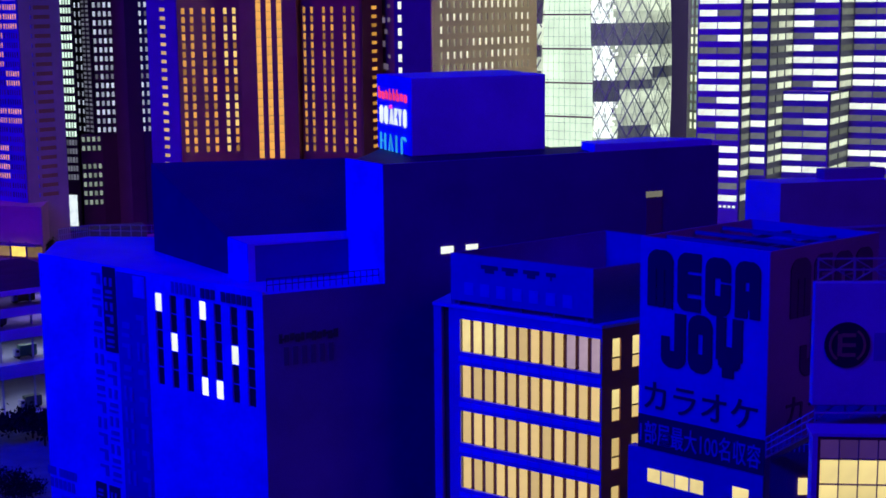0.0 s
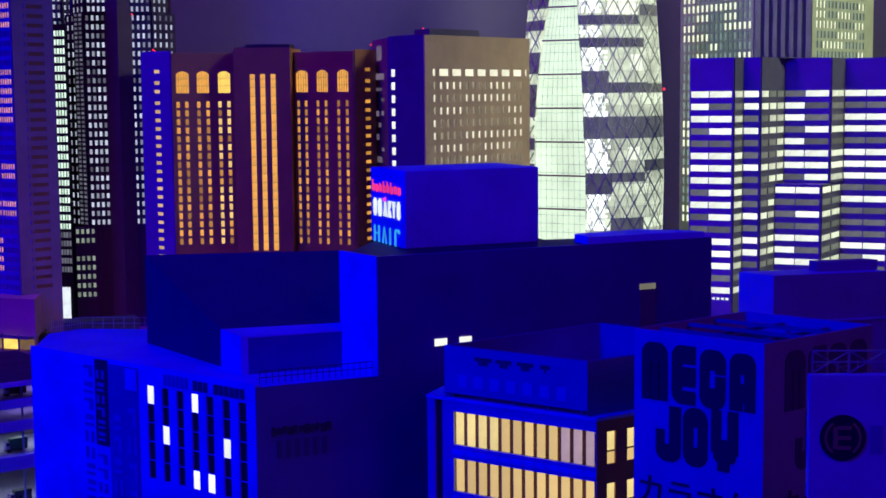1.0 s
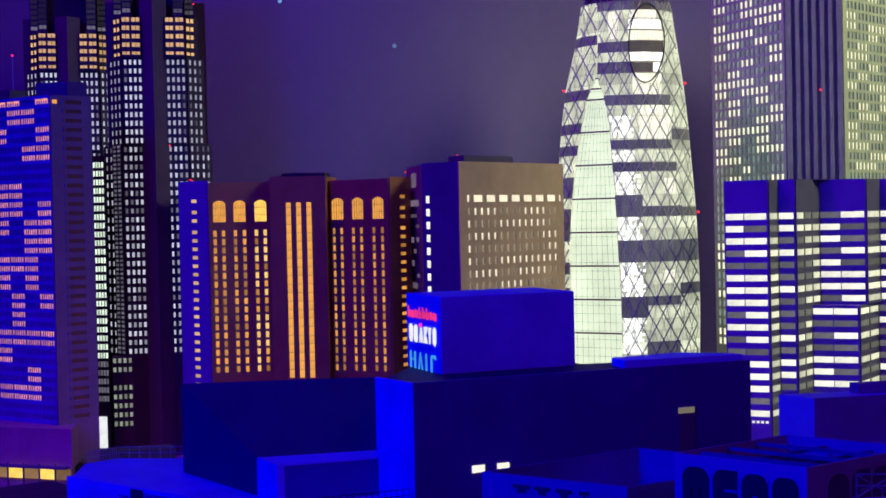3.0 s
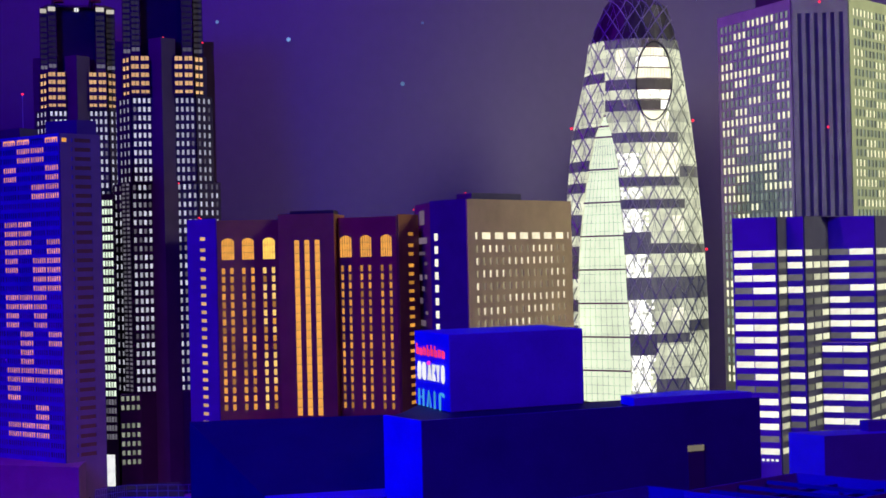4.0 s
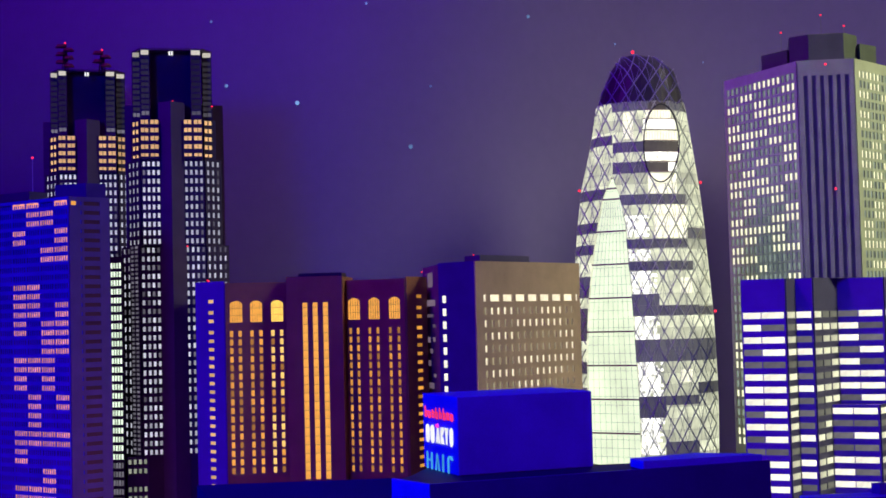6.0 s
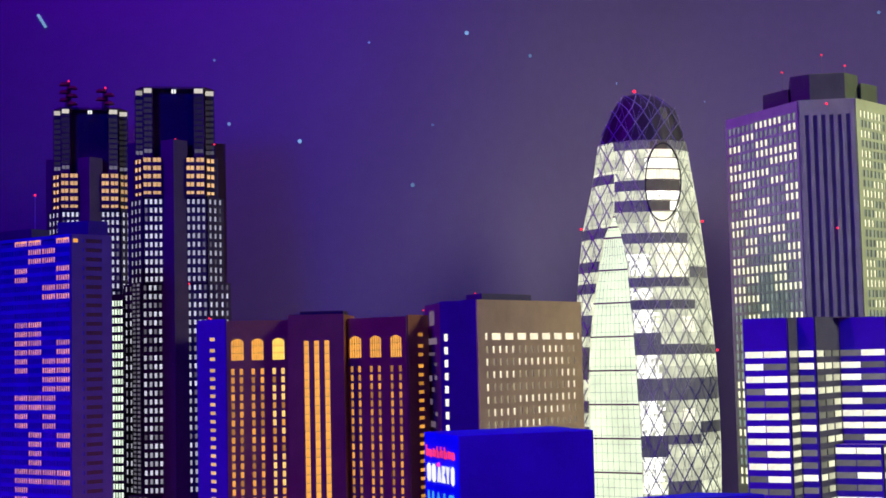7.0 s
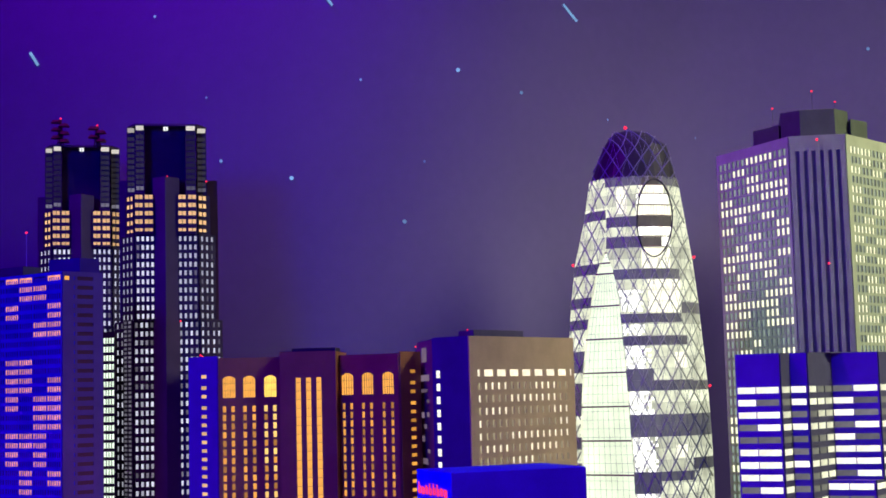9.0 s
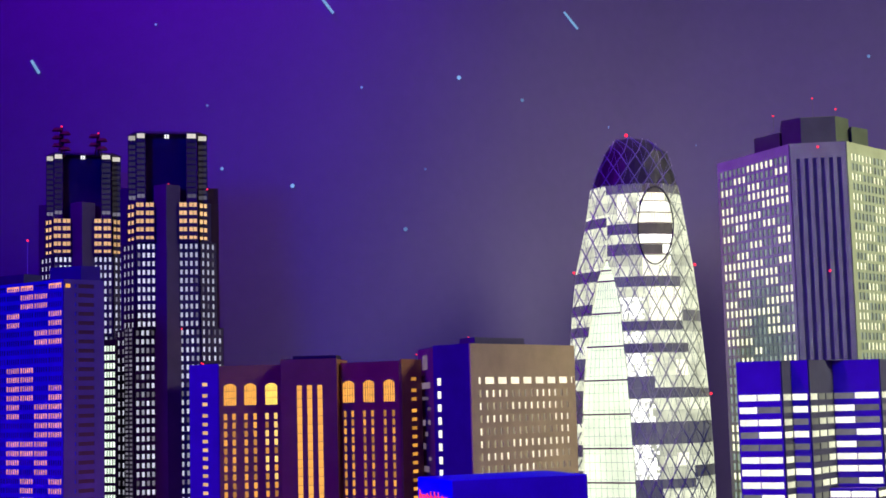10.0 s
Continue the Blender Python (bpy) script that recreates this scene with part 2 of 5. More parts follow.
def bevelled(ob, width, segments=2):
    mod = ob.modifiers.new("edge", "BEVEL")
    mod.width, mod.segments, mod.limit_method = width, segments, "ANGLE"
    return ob


def pane(parent, w, u0, u1, z0, z1, o, material, name="window_pane", deep=0.002):
    """One pane, an object of its own; alike panes share their mesh."""
    key = (name, round(u1 - u0, 4), round(z1 - z0, 4), material.name)
    if key not in SHARED:
        a, b = u1 - u0, z1 - z0
        me = bpy.data.meshes.new(name)
        me.from_pydata([(0, 0, 0), (a, 0, 0), (a, deep, 0), (0, deep, 0), (0, 0, b), (a, 0, b), (a, deep, b), (0, deep, b)], [],
                       [(0, 3, 2, 1), (4, 5, 6, 7), (0, 1, 5, 4), (1, 2, 6, 5), (2, 3, 7, 6), (3, 0, 4, 7)])
        me.materials.append(material)
        SHARED[key] = me
    ob = new(name, SHARED[key])
    ob.parent = parent
    ob.location = w.pt(u0, o, z0) - ORIGIN[parent]
    ob.rotation_euler = (0, 0, w.turn)
    return ob


def bar_on(ob, x0, x1, z0, z1, material, name="glazing_bar", out=0.0020):
    """A thin bar in front of a pane, in the pane's own coordinates, as its part."""
    me = bpy.data.meshes.new(name)
    me.from_pydata([(x, y, z) for z in (z0, z1) for x, y in ((x0, -out), (x1, -out), (x1, -0.0002), (x0, -0.0002))], [],
                   [(0, 3, 2, 1), (4, 5, 6, 7), (0, 1, 5, 4), (1, 2, 6, 5), (2, 3, 7, 6), (3, 0, 4, 7)])
    me.materials.append(material)
    bar = new(name, me)
    bar.parent = ob
    return bar


def even(start, step, size, count):
    return [(round(start + i * step, 5), round(start + i * step + size, 5)) for i in range(count)]


def beacon(at, label="small glowing red aircraft warning light on a tower", r=0.0035):
    bm = bmesh.new()
    bmesh.ops.create_icosphere(bm, subdivisions=2, radius=r)
    ob = part("warning_light", bm, RED, None)
    ob.location = at
    return tagged(ob, label, "warning light", "tower warning lights")


def lettering(text, w, u0, u1, z0, z1, o, material, parent, name="lettering", label=""):
    """Flat raised lettering that fills the given rectangle on a wall."""
    cu = bpy.data.curves.new(name, "FONT")
    cu.body, cu.extrude, cu.resolution_u, cu.offset = text, 0.004, 3, 0.004
    tmp = bpy.data.objects.new(name, cu)
    scene.collection.objects.link(tmp)
    me = bpy.data.meshes.new_from_object(tmp.evaluated_get(bpy.context.evaluated_depsgraph_get()))
    bpy.data.objects.remove(tmp)
    co = np.array([v.co[:] for v in me.vertices])
    lo, hi = co.min(0), co.max(0)
    base = ORIGIN[parent]
    for v in me.vertices:
        a, b = (v.co.x - lo[0]) / (hi[0] - lo[0]), (v.co.y - lo[1]) / (hi[1] - lo[1])
        v.co = w.pt(u0 + (u1 - u0) * a, o + (0.0012 if v.co.z > 0 else 0), z0 + (z1 - z0) * b) - base
    me.materials.clear()
    me.materials.append(material)
    ob = new(name, me)
    ob.parent = parent
    return tagged(ob, label) if label else ob

# ---- the setting: base board, painted backdrop and the dark room round it ----
ground = Geo().prism([(-7, -3.5), (7, -3.5), (7, 8.6), (-7, 8.6)], -0.05, 0.0).make("ground", PAVING)
tagged(ground, "grey paved base board of the city model", "ground", kind="structure")
road = Geo().prism([(-3.0, 3.2), (-1.0, 3.2), (0.9, 3.5), (3.0, 3.6), (3.0, 4.0), (0.9, 3.95), (-1.0, 3.7), (-3.0, 3.7)], 0.0, 0.004).make("road", ASPHALT)
tagged(road, "dark asphalt road across the city model", "road", kind="structure")
g = Geo()
n = 40
ARC = [(-6.2 + 12.4 * i / n, 5.9 + 1.3 / (1 + math.exp(-2.6 * (-6.2 + 12.4 * i / n - 0.45)))) for i in range(n + 1)]
g.v = [(x, y, z) for z in (0, 5.6) for x, y in ARC] + [(x, y + 0.06, z) for z in (0, 5.6) for x, y in ARC]
for i in range(n):
    g.f += [(i, i + 1, n + 2 + i, n + 1 + i), (2 * n + 3 + i, 2 * n + 2 + i, 3 * n + 3 + i, 3 * n + 4 + i), (n + 1 + i, n + 2 + i, 3 * n + 4 + i, 3 * n + 3 + i)]
backdrop = tagged(g.make("backdrop", SKY), "curved matt grey backdrop lit violet behind the towers", "backdrop", kind="structure")
backdrop.data.shade_smooth()
for name, plan in (("wall_west", [(-6.3, -3.4), (-6.2, -3.4), (-6.2, 6.1), (-6.3, 6.1)]), ("wall_east", [(6.2, -3.4), (6.3, -3.4), (6.3, 7.25), (6.2, 7.25)]),
                   ("wall_south", [(-6.2, -3.5), (6.2, -3.5), (6.2, -3.4), (-6.2, -3.4)])):
    tagged(Geo().prism(plan, 0.0, 5.6).make(name, DARKROOM), "dark painted wall of the exhibition room", "wall", kind="structure")
tagged(Geo().prism([(-6.3, -3.5), (6.3, -3.5), (6.3, 8.4), (-6.3, 8.4)], 5.62, 5.7).make("ceiling", DARKROOM), "black ceiling of the exhibition room", "ceiling", kind="structure")


def railing(pts, z, h, posts, material, label):
    """A railing of posts and two rails along a line of plan points."""
    ob = thing("roof_railing", (pts[0][0], pts[0][1], z), label, "railing", "roof railings")
    for (xa, ya), (xb, yb) in zip(pts, pts[1:]):
        for k in range(posts + 1):
            x, y = xa + (xb - xa) * k / posts, ya + (yb - ya) * k / posts
            Geo().rod((x, y, z), (x, y, z + h), 0.0007).make("post", material, ob)
        for f in (0.5, 1.0):
            Geo().rod((xa, ya, z + h * f), (xb, yb, z + h * f), 0.0007).make("rail", material, ob)
    return ob


def bars(parent, w, u0, u1, z0, z1, count, o, material, name="sign_mark", gap=0.25, skip=()):
    """Unreadable writing as a row of plain upright bars."""
    step = (u1 - u0) / count
    for k in range(count):
        if k not in skip:
            pane(parent, w, u0 + k * step, u0 + (k + 1 - gap) * step, z0, z1, o, material, name, 0.0012)


def marks(parent, w, u0, u1, z0, z1, count, o, material, rng, name="sign_mark"):
    """Unreadable upright writing: one mark of plain bars under the other."""
    step = (z1 - z0) / count
    for k in range(count):
        za = z0 + k * step
        zb = za + step * 0.68
        a, b = u0, u1
        pick = rng.randrange(3)
        if pick == 0:
            pane(parent, w, a, b, zb - step * 0.18, zb, o, material, name, 0.0012)
            pane(parent, w, a + (b - a) * 0.62, b, za, zb - step * 0.2, o, material, name, 0.0012)
        elif pick == 1:
            pane(parent, w, a, a + (b - a) * 0.3, za, zb, o, material, name, 0.0012)
            pane(parent, w, a + (b - a) * 0.68, b, za, zb, o, material, name, 0.0012)
        else:
            pane(parent, w, a, b, za, za + step * 0.16, o, material, name, 0.0012)
            pane(parent, w, a + (b - a) * 0.1, b, za + step * 0.4, zb, o, material, name, 0.0012)


# ---- department store with its low wing, sloped roof and roof box ----
L, C, A, B = (-0.591, 2.25), (-0.213, 1.917), (-0.054, 1.987), (0.442, 2.206)
ZT, ZH, ZP, ZB = 0.424, 0.583, 0.472, 0.691
store = thing("department_store", (0.1, 2.3, 0), "white department store with low wing and sloped dark roof", "building")
WL, WW, WA = Wall(L, C), Wall(C, B), Wall(A, B)
G1, G2 = (-0.421, 2.296), (-0.278, 2.083)
T = 0.004
Li, Ci = (L[0] - WL.n.x * T, L[1] - WL.n.y * T), (C[0] - WL.n.x * T + 0.0002, C[1] - WL.n.y * T + 0.0001)
wing_wall = Geo().prism([Li, Ci, (-0.056, 1.9865), (-0.02, 2.25), (-0.3, 2.42), (-0.56, 2.45), (-0.60, 2.40)], 0, ZT - 0.006).make("wing_wall", WHITE, store)
MAIN = [A, B, (0.425, 2.240), (0.345, 2.275), (0.195, 2.240), (0.150, 2.365), (-0.060, 2.295), (-0.088, 2.14), (-0.109, 2.072)]
main_wall = Geo().prism(MAIN, ZT - 0.006, ZH - 0.006).make("main_wall", WHITE, store)
Geo().prism([(A[0] - 0.0005, A[1] + 0.0002), B, (0.40, 2.26), (0.15, 2.36), (-0.06, 2.29), (-0.02, 2.25)], 0, ZT - 0.007).make("rear_wall", WHITE, store)
cx, cy = 0.12, 2.2
Geo().prism([(x + (cx - x) * 0.02, y + (cy - y) * 0.05) for x, y in MAIN], ZH - 0.006, ZH - 0.004).make("roof_deck", TAR, store, "dark felted flat roof")
Geo().box(WA, 0.0, WA.length, -0.005, -0.001, ZH - 0.006, ZH).make("parapet", PALE, store)
Geo().box(Wall((-0.109, 2.072), A), 0.0, 0.101, -0.005, 0.0, ZH - 0.006, ZH).make("parapet", WHITE, store)
# terrace edge in two steps
for k, (i0, i1, z) in enumerate(((0.0, 0.022, ZT), (0.022, 0.05, ZT - 0.003))):
    a, b = Vector(L), Vector(C)
    back = Vector((-0.58, 2.44)), Vector((-0.09, 2.02))
    pts = [a.lerp(back[0], i0), b.lerp(back[1], i0), b.lerp(back[1], i1), a.lerp(back[0], i1)]
    Geo().prism([tuple(p) for p in pts], ZT - 0.006, z).make("terrace_kerb", WHITE, store)
# end wall of the wing with its narrow windows
cols = [(0.2796, 0.2934), (0.3119, 0.3254), (0.3437, 0.3569), (0.3748, 0.3878), (0.4053, 0.4192), (0.4387, 0.4523), (0.4702, 0.4847)]
cols = [(a - 0.0004, b) for a, b in cols]
Wi = Wall(Li, Ci)
rows = even(0.2635, 0.0268, 0.0258, 5)
Geo().skin(Wi, 0, Wi.length, 0, ZT - 0.0055, cols, rows, T).make("end_wall", WHITE, store)
LIT = {(0, 4), (1, 2), (3, 4), (3, 0), (4, 0), (5, 2)}
for j, (za, zb) in enumerate(rows):
    for i, (ua, ub) in enumerate(cols):
        pane(store, Wi, ua, ub, za, zb, 0.0012 if (i, j) not in LIT else 0.003, WHITEWIN if (i, j) in LIT else BLACK)
MARK = painted("navy_print", (0.06, 0.06, 0.10))
FAINT = painted("faded_print", (0.20, 0.20, 0.36))
PANELC = painted("grey_banner", (0.24, 0.24, 0.34))
DARKC = painted("black_banner", (0.05, 0.05, 0.06))
o = 0.0014
bars(store, WL, 0.3795, 0.4851, 0.4015, 0.4150, 10, o, MARK, gap=0.26, skip=(3,))
bars(store, WL, 0.317, 0.3712, 0.4010, 0.4170, 6, o, FAINT, gap=0.4)
bars(store, WL, -0.004, 0.0717, 0.0740, 0.0870, 10, o, FAINT, gap=0.2, skip=(3,))
bars(store, WL, 0.002, 0.068, 0.0540, 0.0690, 6, o, FAINT, gap=0.35)
rng = random.Random(2)
marks(store, WL, 0.1335, 0.1535, 0.10, 0.418, 13, o, FAINT, rng)
pane(store, WL, 0.1606, 0.1900, 0.295, 0.4215, o, DARKC, "banner", 0.0015)
marks(store, WL, 0.1665, 0.1840, 0.302, 0.412, 6, o + 0.0018, PALE, rng)
marks(store, WL, 0.1625, 0.1830, 0.095, 0.288, 9, o, FAINT, rng)
pane(store, WL, 0.1930, 0.2600, 0.072, 0.4175, o, PANELC, "banner", 0.0015)
pane(store, WL, 0.2336, 0.2590, 0.385, 0.4160, o + 0.0018, WHITE, "banner", 0.0012)
marks(store, WL, 0.2030, 0.2220, 0.10, 0.355, 8, o + 0.0018, PALE, rng)
marks(store, WL, 0.2380, 0.2560, 0.09, 0.372, 7, o + 0.0018, PALE, rng)
for a in (0.120, 0.153):
    pane(store, WL, a, a + 0.025, 0.045, 0.0865, o, DARKC, "banner", 0.0015)
    marks(store, WL, a + 0.006, a + 0.019, 0.052, 0.082, 2, o + 0.0018, PALE, rng)
# street wall: faint writing, slots of light
for k in range(11):
    u, low = 0.0205 + 0.0077 * k, 0.3525 + 0.0016 * ((k * 7) % 3)
    pane(store, WW, u, u + (0.0066 if k % 4 else 0.0048), low, 0.3655 - 0.0018 * ((k * 5) % 2), o, DARKC, "sign_mark", 0.0012)
    if k % 3 != 1:
        pane(store, WW, u + 0.0016, u + 0.0074, low + 0.004, low + 0.0068, o + 0.0004, DARKC, "sign_mark", 0.0012)
bars(store, WW, 0.027, 0.103, 0.322, 0.347, 6, o, painted("worn_print", (0.070, 0.028, 0.13)), gap=0.45)
for a, b, c, d, m in ((0.0843, 0.1032, 0.4545, 0.4645, WHITEWIN), (0.1223, 0.1407, 0.4570, 0.4645, WHITEWIN), (0.4155, 0.4428, 0.5118, 0.5203, DIMGLASS)):
    fr = pane(store, WA, a, b, c, d, 0.0016, m, "slot_window", 0.0018)
pane(store, WA, 0.4160, 0.4428, 0.440, 0.5110, 0.0012, OLIVE, "wall_panel", 0.0012)
# dark cladding of the long street wall
Geo().box(WW, 0.0, 0.1740, -0.001, 0.0005, 0.0, ZT - 0.004).make("street_cladding", STREET, store)
Geo().box(WA, 0.0, WA.length, -0.001, 0.0005, 0.0, ZH).make("street_cladding", STREET, store)
g = Geo()
# sloped roof block of the wing
top_l, top_r, low_l, low_r = (*G1, 0.556), (-0.118, 2.335, 0.556), (*G2, ZP - 0.002), (-0.1105, 2.13, ZP - 0.002)
bl, br, fl, fr = (*G1, ZT - 0.006), (-0.118, 2.335, ZT - 0.006), (*G2, ZT - 0.006), (-0.1105, 2.13, ZT - 0.006)
g.poly([low_l, low_r, top_r, top_l]).poly([bl, fl, low_l, top_l]).poly([fl, fr, low_r, low_l]).poly([br, bl, top_l, top_r]).poly([fr, br, top_r, low_r])
g.make("sloped_roof", ROOFBLUE, store, "dark sloped roof over the wing")
bevelled(Geo().prism([(-0.278, 2.084), (-0.242, 2.018), (-0.107, 2.068), (-0.109, 2.131)], ZT - 0.006, ZP - 0.003).make("penthouse", NAVYPANEL, store), 0.001)
Geo().prism([(-0.2785, 2.0845), (-0.2425, 2.0170), (-0.1065, 2.0675), (-0.1085, 2.1312)], ZP - 0.003, ZP).make("penthouse_roof", WHITE, store)
Geo().prism([(-0.2790, 2.0842), (-0.2426, 2.0172), (-0.2330, 2.0207), (-0.2700, 2.0850)], ZT - 0.006, ZP - 0.003).make("penthouse_end", WHITE, store)
Geo().prism([(0.250, 2.150), (0.432, 2.212), (0.415, 2.236), (0.342, 2.262), (0.236, 2.200)], ZH - 0.006, ZH + 0.008).make("roof_upstand", WHITE, store)
railing([(-0.208, 1.925), (-0.062, 1.99)], ZT - 0.001, 0.017, 18, BLACK, "thin dark metal roof railing along the terrace edge")
railing([(-0.595, 2.40), (-0.555, 2.445), (-0.31, 2.42)], ZT - 0.006, 0.020, 14, STEEL, "thin metal roof railing at the back of the terrace")
# sign box on the roof
sign_box = thing("roof_sign_box", (0.05, 2.25, ZH - 0.004), "plain box-shaped roof sign with glowing red, white and blue marks", "sign")
bevelled(Geo().prism([(-0.016, 2.12), (0.183, 2.208), (0.13, 2.35), (-0.069, 2.263)], ZH - 0.004, ZB).make("sign_body", WHITE, sign_box), 0.0015)
WS = Wall((-0.069, 2.263), (-0.016, 2.12))
ln = WS.length


def sign_shape(name, spans, mat):
    """Raised plain strokes on the lit end of the box: (u0, u1 at the foot, u0, u1 at the top, z0, z1), as shares of its length."""
    g = Geo()
    for a, b, c, d, z0, z1 in spans:
        lo, hi = [(a, 0.0010), (b, 0.0010), (b, 0.0003), (a, 0.0003)], [(c, 0.0010), (d, 0.0010), (d, 0.0003), (c, 0.0003)]
        g.hull8([WS.pt(u * ln, o, z0) for u, o in lo] + [WS.pt(u * ln, o, z1) for u, o in hi])
    return g.make(name, mat, sign_box)


HEIGHTS = (0.0165, 0.011, 0.0125, 0.0165, 0.016, 0.0165, 0.011, 0.011)
for k, h in enumerate(HEIGHTS):
    a, z = 0.07 + 0.107 * k, 0.6560 - 0.0009 * (k % 2)
    sign_shape("neon_mark", [(a, a + 0.022, a, a + 0.022, z, z + h), (a + 0.050, a + 0.072, a + 0.050, a + 0.072, z + 0.001, z + 0.0095), (a + 0.022, a + 0.055, a + 0.022, a + 0.055, z - 0.0003, z + 0.0018), (a + 0.022, a + 0.055, a + 0.022, a + 0.055, z + 0.0084, z + 0.0105)], NEON_RED)
z0, z1 = 0.6200, 0.6440
ROUND = lambda a, b: [(a + 0.03, b - 0.03, a, b, z0 - 0.0015, z0 + 0.003), (a, b, a, b, z0 + 0.003, z1 - 0.003), (a, b, a + 0.03, b - 0.03, z1 - 0.003, z1 + 0.0012)]
for spans in (ROUND(0.09, 0.20), ROUND(0.235, 0.345), [(0.39, 0.51, 0.425, 0.475, z0, z1 - 0.002)], [(0.53, 0.575, 0.53, 0.575, z0, z1), (0.575, 0.63, 0.575, 0.60, z0, z0 + 0.010), (0.575, 0.60, 0.575, 0.63, z0 + 0.013, z1)],
              [(0.675, 0.715, 0.675, 0.715, z0, z0 + 0.010), (0.675, 0.715, 0.645, 0.745, z0 + 0.010, z1)], ROUND(0.785, 0.875)):
    sign_shape("sign_mark", spans, NEON_WHITE)
bm = bmesh.new()
bmesh.ops.create_icosphere(bm, subdivisions=2, radius=0.0034)
bmesh.ops.translate(bm, verts=bm.verts, vec=WS.pt(ln * 0.45, 0.0015, 0.6455) - ORIGIN[sign_box])
part("neon_mark", bm, NEON_PINK, sign_box)
z0, z1 = 0.5785, 0.6045
for spans in ([(0.10, 0.14, 0.10, 0.14, z0, z1), (0.23, 0.27, 0.23, 0.27, z0, z1), (0.14, 0.23, 0.14, 0.23, 0.5910, 0.5935)], [(0.345, 0.38, 0.40, 0.42, z0, z1), (0.45, 0.485, 0.41, 0.43, z0, z1 - 0.003)], [(0.56, 0.60, 0.56, 0.60, z0, z1)],
              [(0.71, 0.75, 0.71, 0.75, z0, z1 - 0.004), (0.71, 0.80, 0.74, 0.80, z1 - 0.0035, z1), (0.80, 0.87, 0.80, 0.84, z1 - 0.0055, z1)]):
    sign_shape("sign_mark", spans, NEON_BLUE)


# ---- towers ----
def window_wall(parent, w, u0, u1, z0, z1, cols, rows, thick, material, choose, name="facade", cap=300, keep=None):
    """A facade sheet with openings and a pane set back in each; choose(i, j) gives the pane's material."""
    sheet = Geo().skin(w, u0, u1, z0, z1, cols, rows, thick, keep).make(name, material, parent)
    rest = {}
    done = len([o for o in parent.children if o.name.startswith("window_pane")])
    for j, (za, zb) in sorted(enumerate(rows), key=lambda r: -r[1][0]):
        for i, (ua, ub) in enumerate(cols):
            if keep is not None and not keep(i, j):
                continue
            m = choose(i, j)
            if done < cap:
                pane(parent, w, ua, ub, za, zb, 0.0015, m)
                done += 1
            else:
                rest.setdefault(m, Geo()).box(w, ua, ub, 0.0, 0.0015, za, zb)
    for m, geo in rest.items():
        tagged(geo.make("lower_panes", m, parent), kind="stuff")
    return sheet


def runs(rows, cols, share, rng):
    """Lit windows come in runs along a floor."""
    out = {}
    for j in range(rows):
        i = 0
        while i < cols:
            n, on = rng.choice((2, 3, 3, 3, 6)), rng.random() < share
            for k in range(i, min(cols, i + n)):
                out[k, j] = on
            i += n
    return out


# hotel tower of blue slabs
K, KL, KR = (-1.230, 4.60), (-1.640, 4.887), (-1.129, 4.701)
slab = thing("slab_tower", (-1.35, 4.85, 0), "tall blue-lit slab tower with groups of pinkish windows", "building")
Geo().prism([KL, K, KR, (-1.16, 4.74), (-1.55, 5.03)], 0.0, 1.216).make("core", SLATE, slab)
wl, wr = Wall(KL, K), Wall(K, KR)
rows = even(0.205, 0.02895, 0.0165, 35)
cols = even(0.027, 0.0679, 0.062, 7)
PATTERN = "AB.D .BC. .BC. A..D A..D ..CD ..CD .... .... AB.. AB.. AB.D AB.D A.CD A.CD ..CD ..CD ABC. ABC. A.C. A.C. .B.D .B.D .B.. .B.. ABCD ABCD A... A... ..C. ..C. ABC. ABC. .... ....".split()
lit_at = runs(35, 7, 0.45, random.Random(3))
for j, line in enumerate(PATTERN):
    for k in range(3):
        lit_at[k, 34 - j] = False
    for k, mark in enumerate(line):
        lit_at[3 + k, 34 - j] = mark != "."
window_wall(slab, wl, 0, 0.5, 0.19, 1.216, cols, rows, 0.004, BLUEPAINT, lambda i, j: PINKWIN if lit_at[i, j] else GLASS_BLUE)
g = Geo()
for ua, ub in cols:
    for k in range(1, 6):
        u = ua + (ub - ua) * k / 6
        g.box(wl, u - 0.0016, u + 0.0016, 0.0015, 0.0036, 0.2, 1.2)
tagged(g.make("mullions", BLUEPAINT, slab), kind="stuff")
window_wall(slab, wr, 0, wr.length, 0.0, 1.216, [(0.006, 0.024), (0.0385, 0.0435), (0.051, 0.108)], even(0.205, 0.02895, 0.0125, 35), 0.004, ENDWALL, lambda i, j: (AMBER, BLUEPAINT, UMBER)[i], "end_wall", keep=lambda i, j: i > 0 or j == 34)
Geo().prism([(-1.30, 4.70), (-1.19, 4.66), (-1.14, 4.71), (-1.28, 4.82)], 1.216, 1.262).make("roof_house", PLUM, slab)
Geo().prism([(-1.60, 4.90), (-1.40, 4.76), (-1.36, 4.83), (-1.55, 4.97)], 1.216, 1.250).make("roof_house", SLATE, slab)
Geo().rod((-1.40, 4.80, 1.25), (-1.40, 4.80, 1.36), 0.0012).make("antenna", STEEL, slab)
beacon((-1.40, 4.80, 1.363), r=0.004)
podium = [(-2.4, 4.95), (-1.165, 4.50), (-1.18, 4.645), (-1.66, 4.9), (-1.7, 5.3), (-2.4, 5.4)]
Geo().prism(podium, 0, 0.19).make("podium", PODIUM, slab)


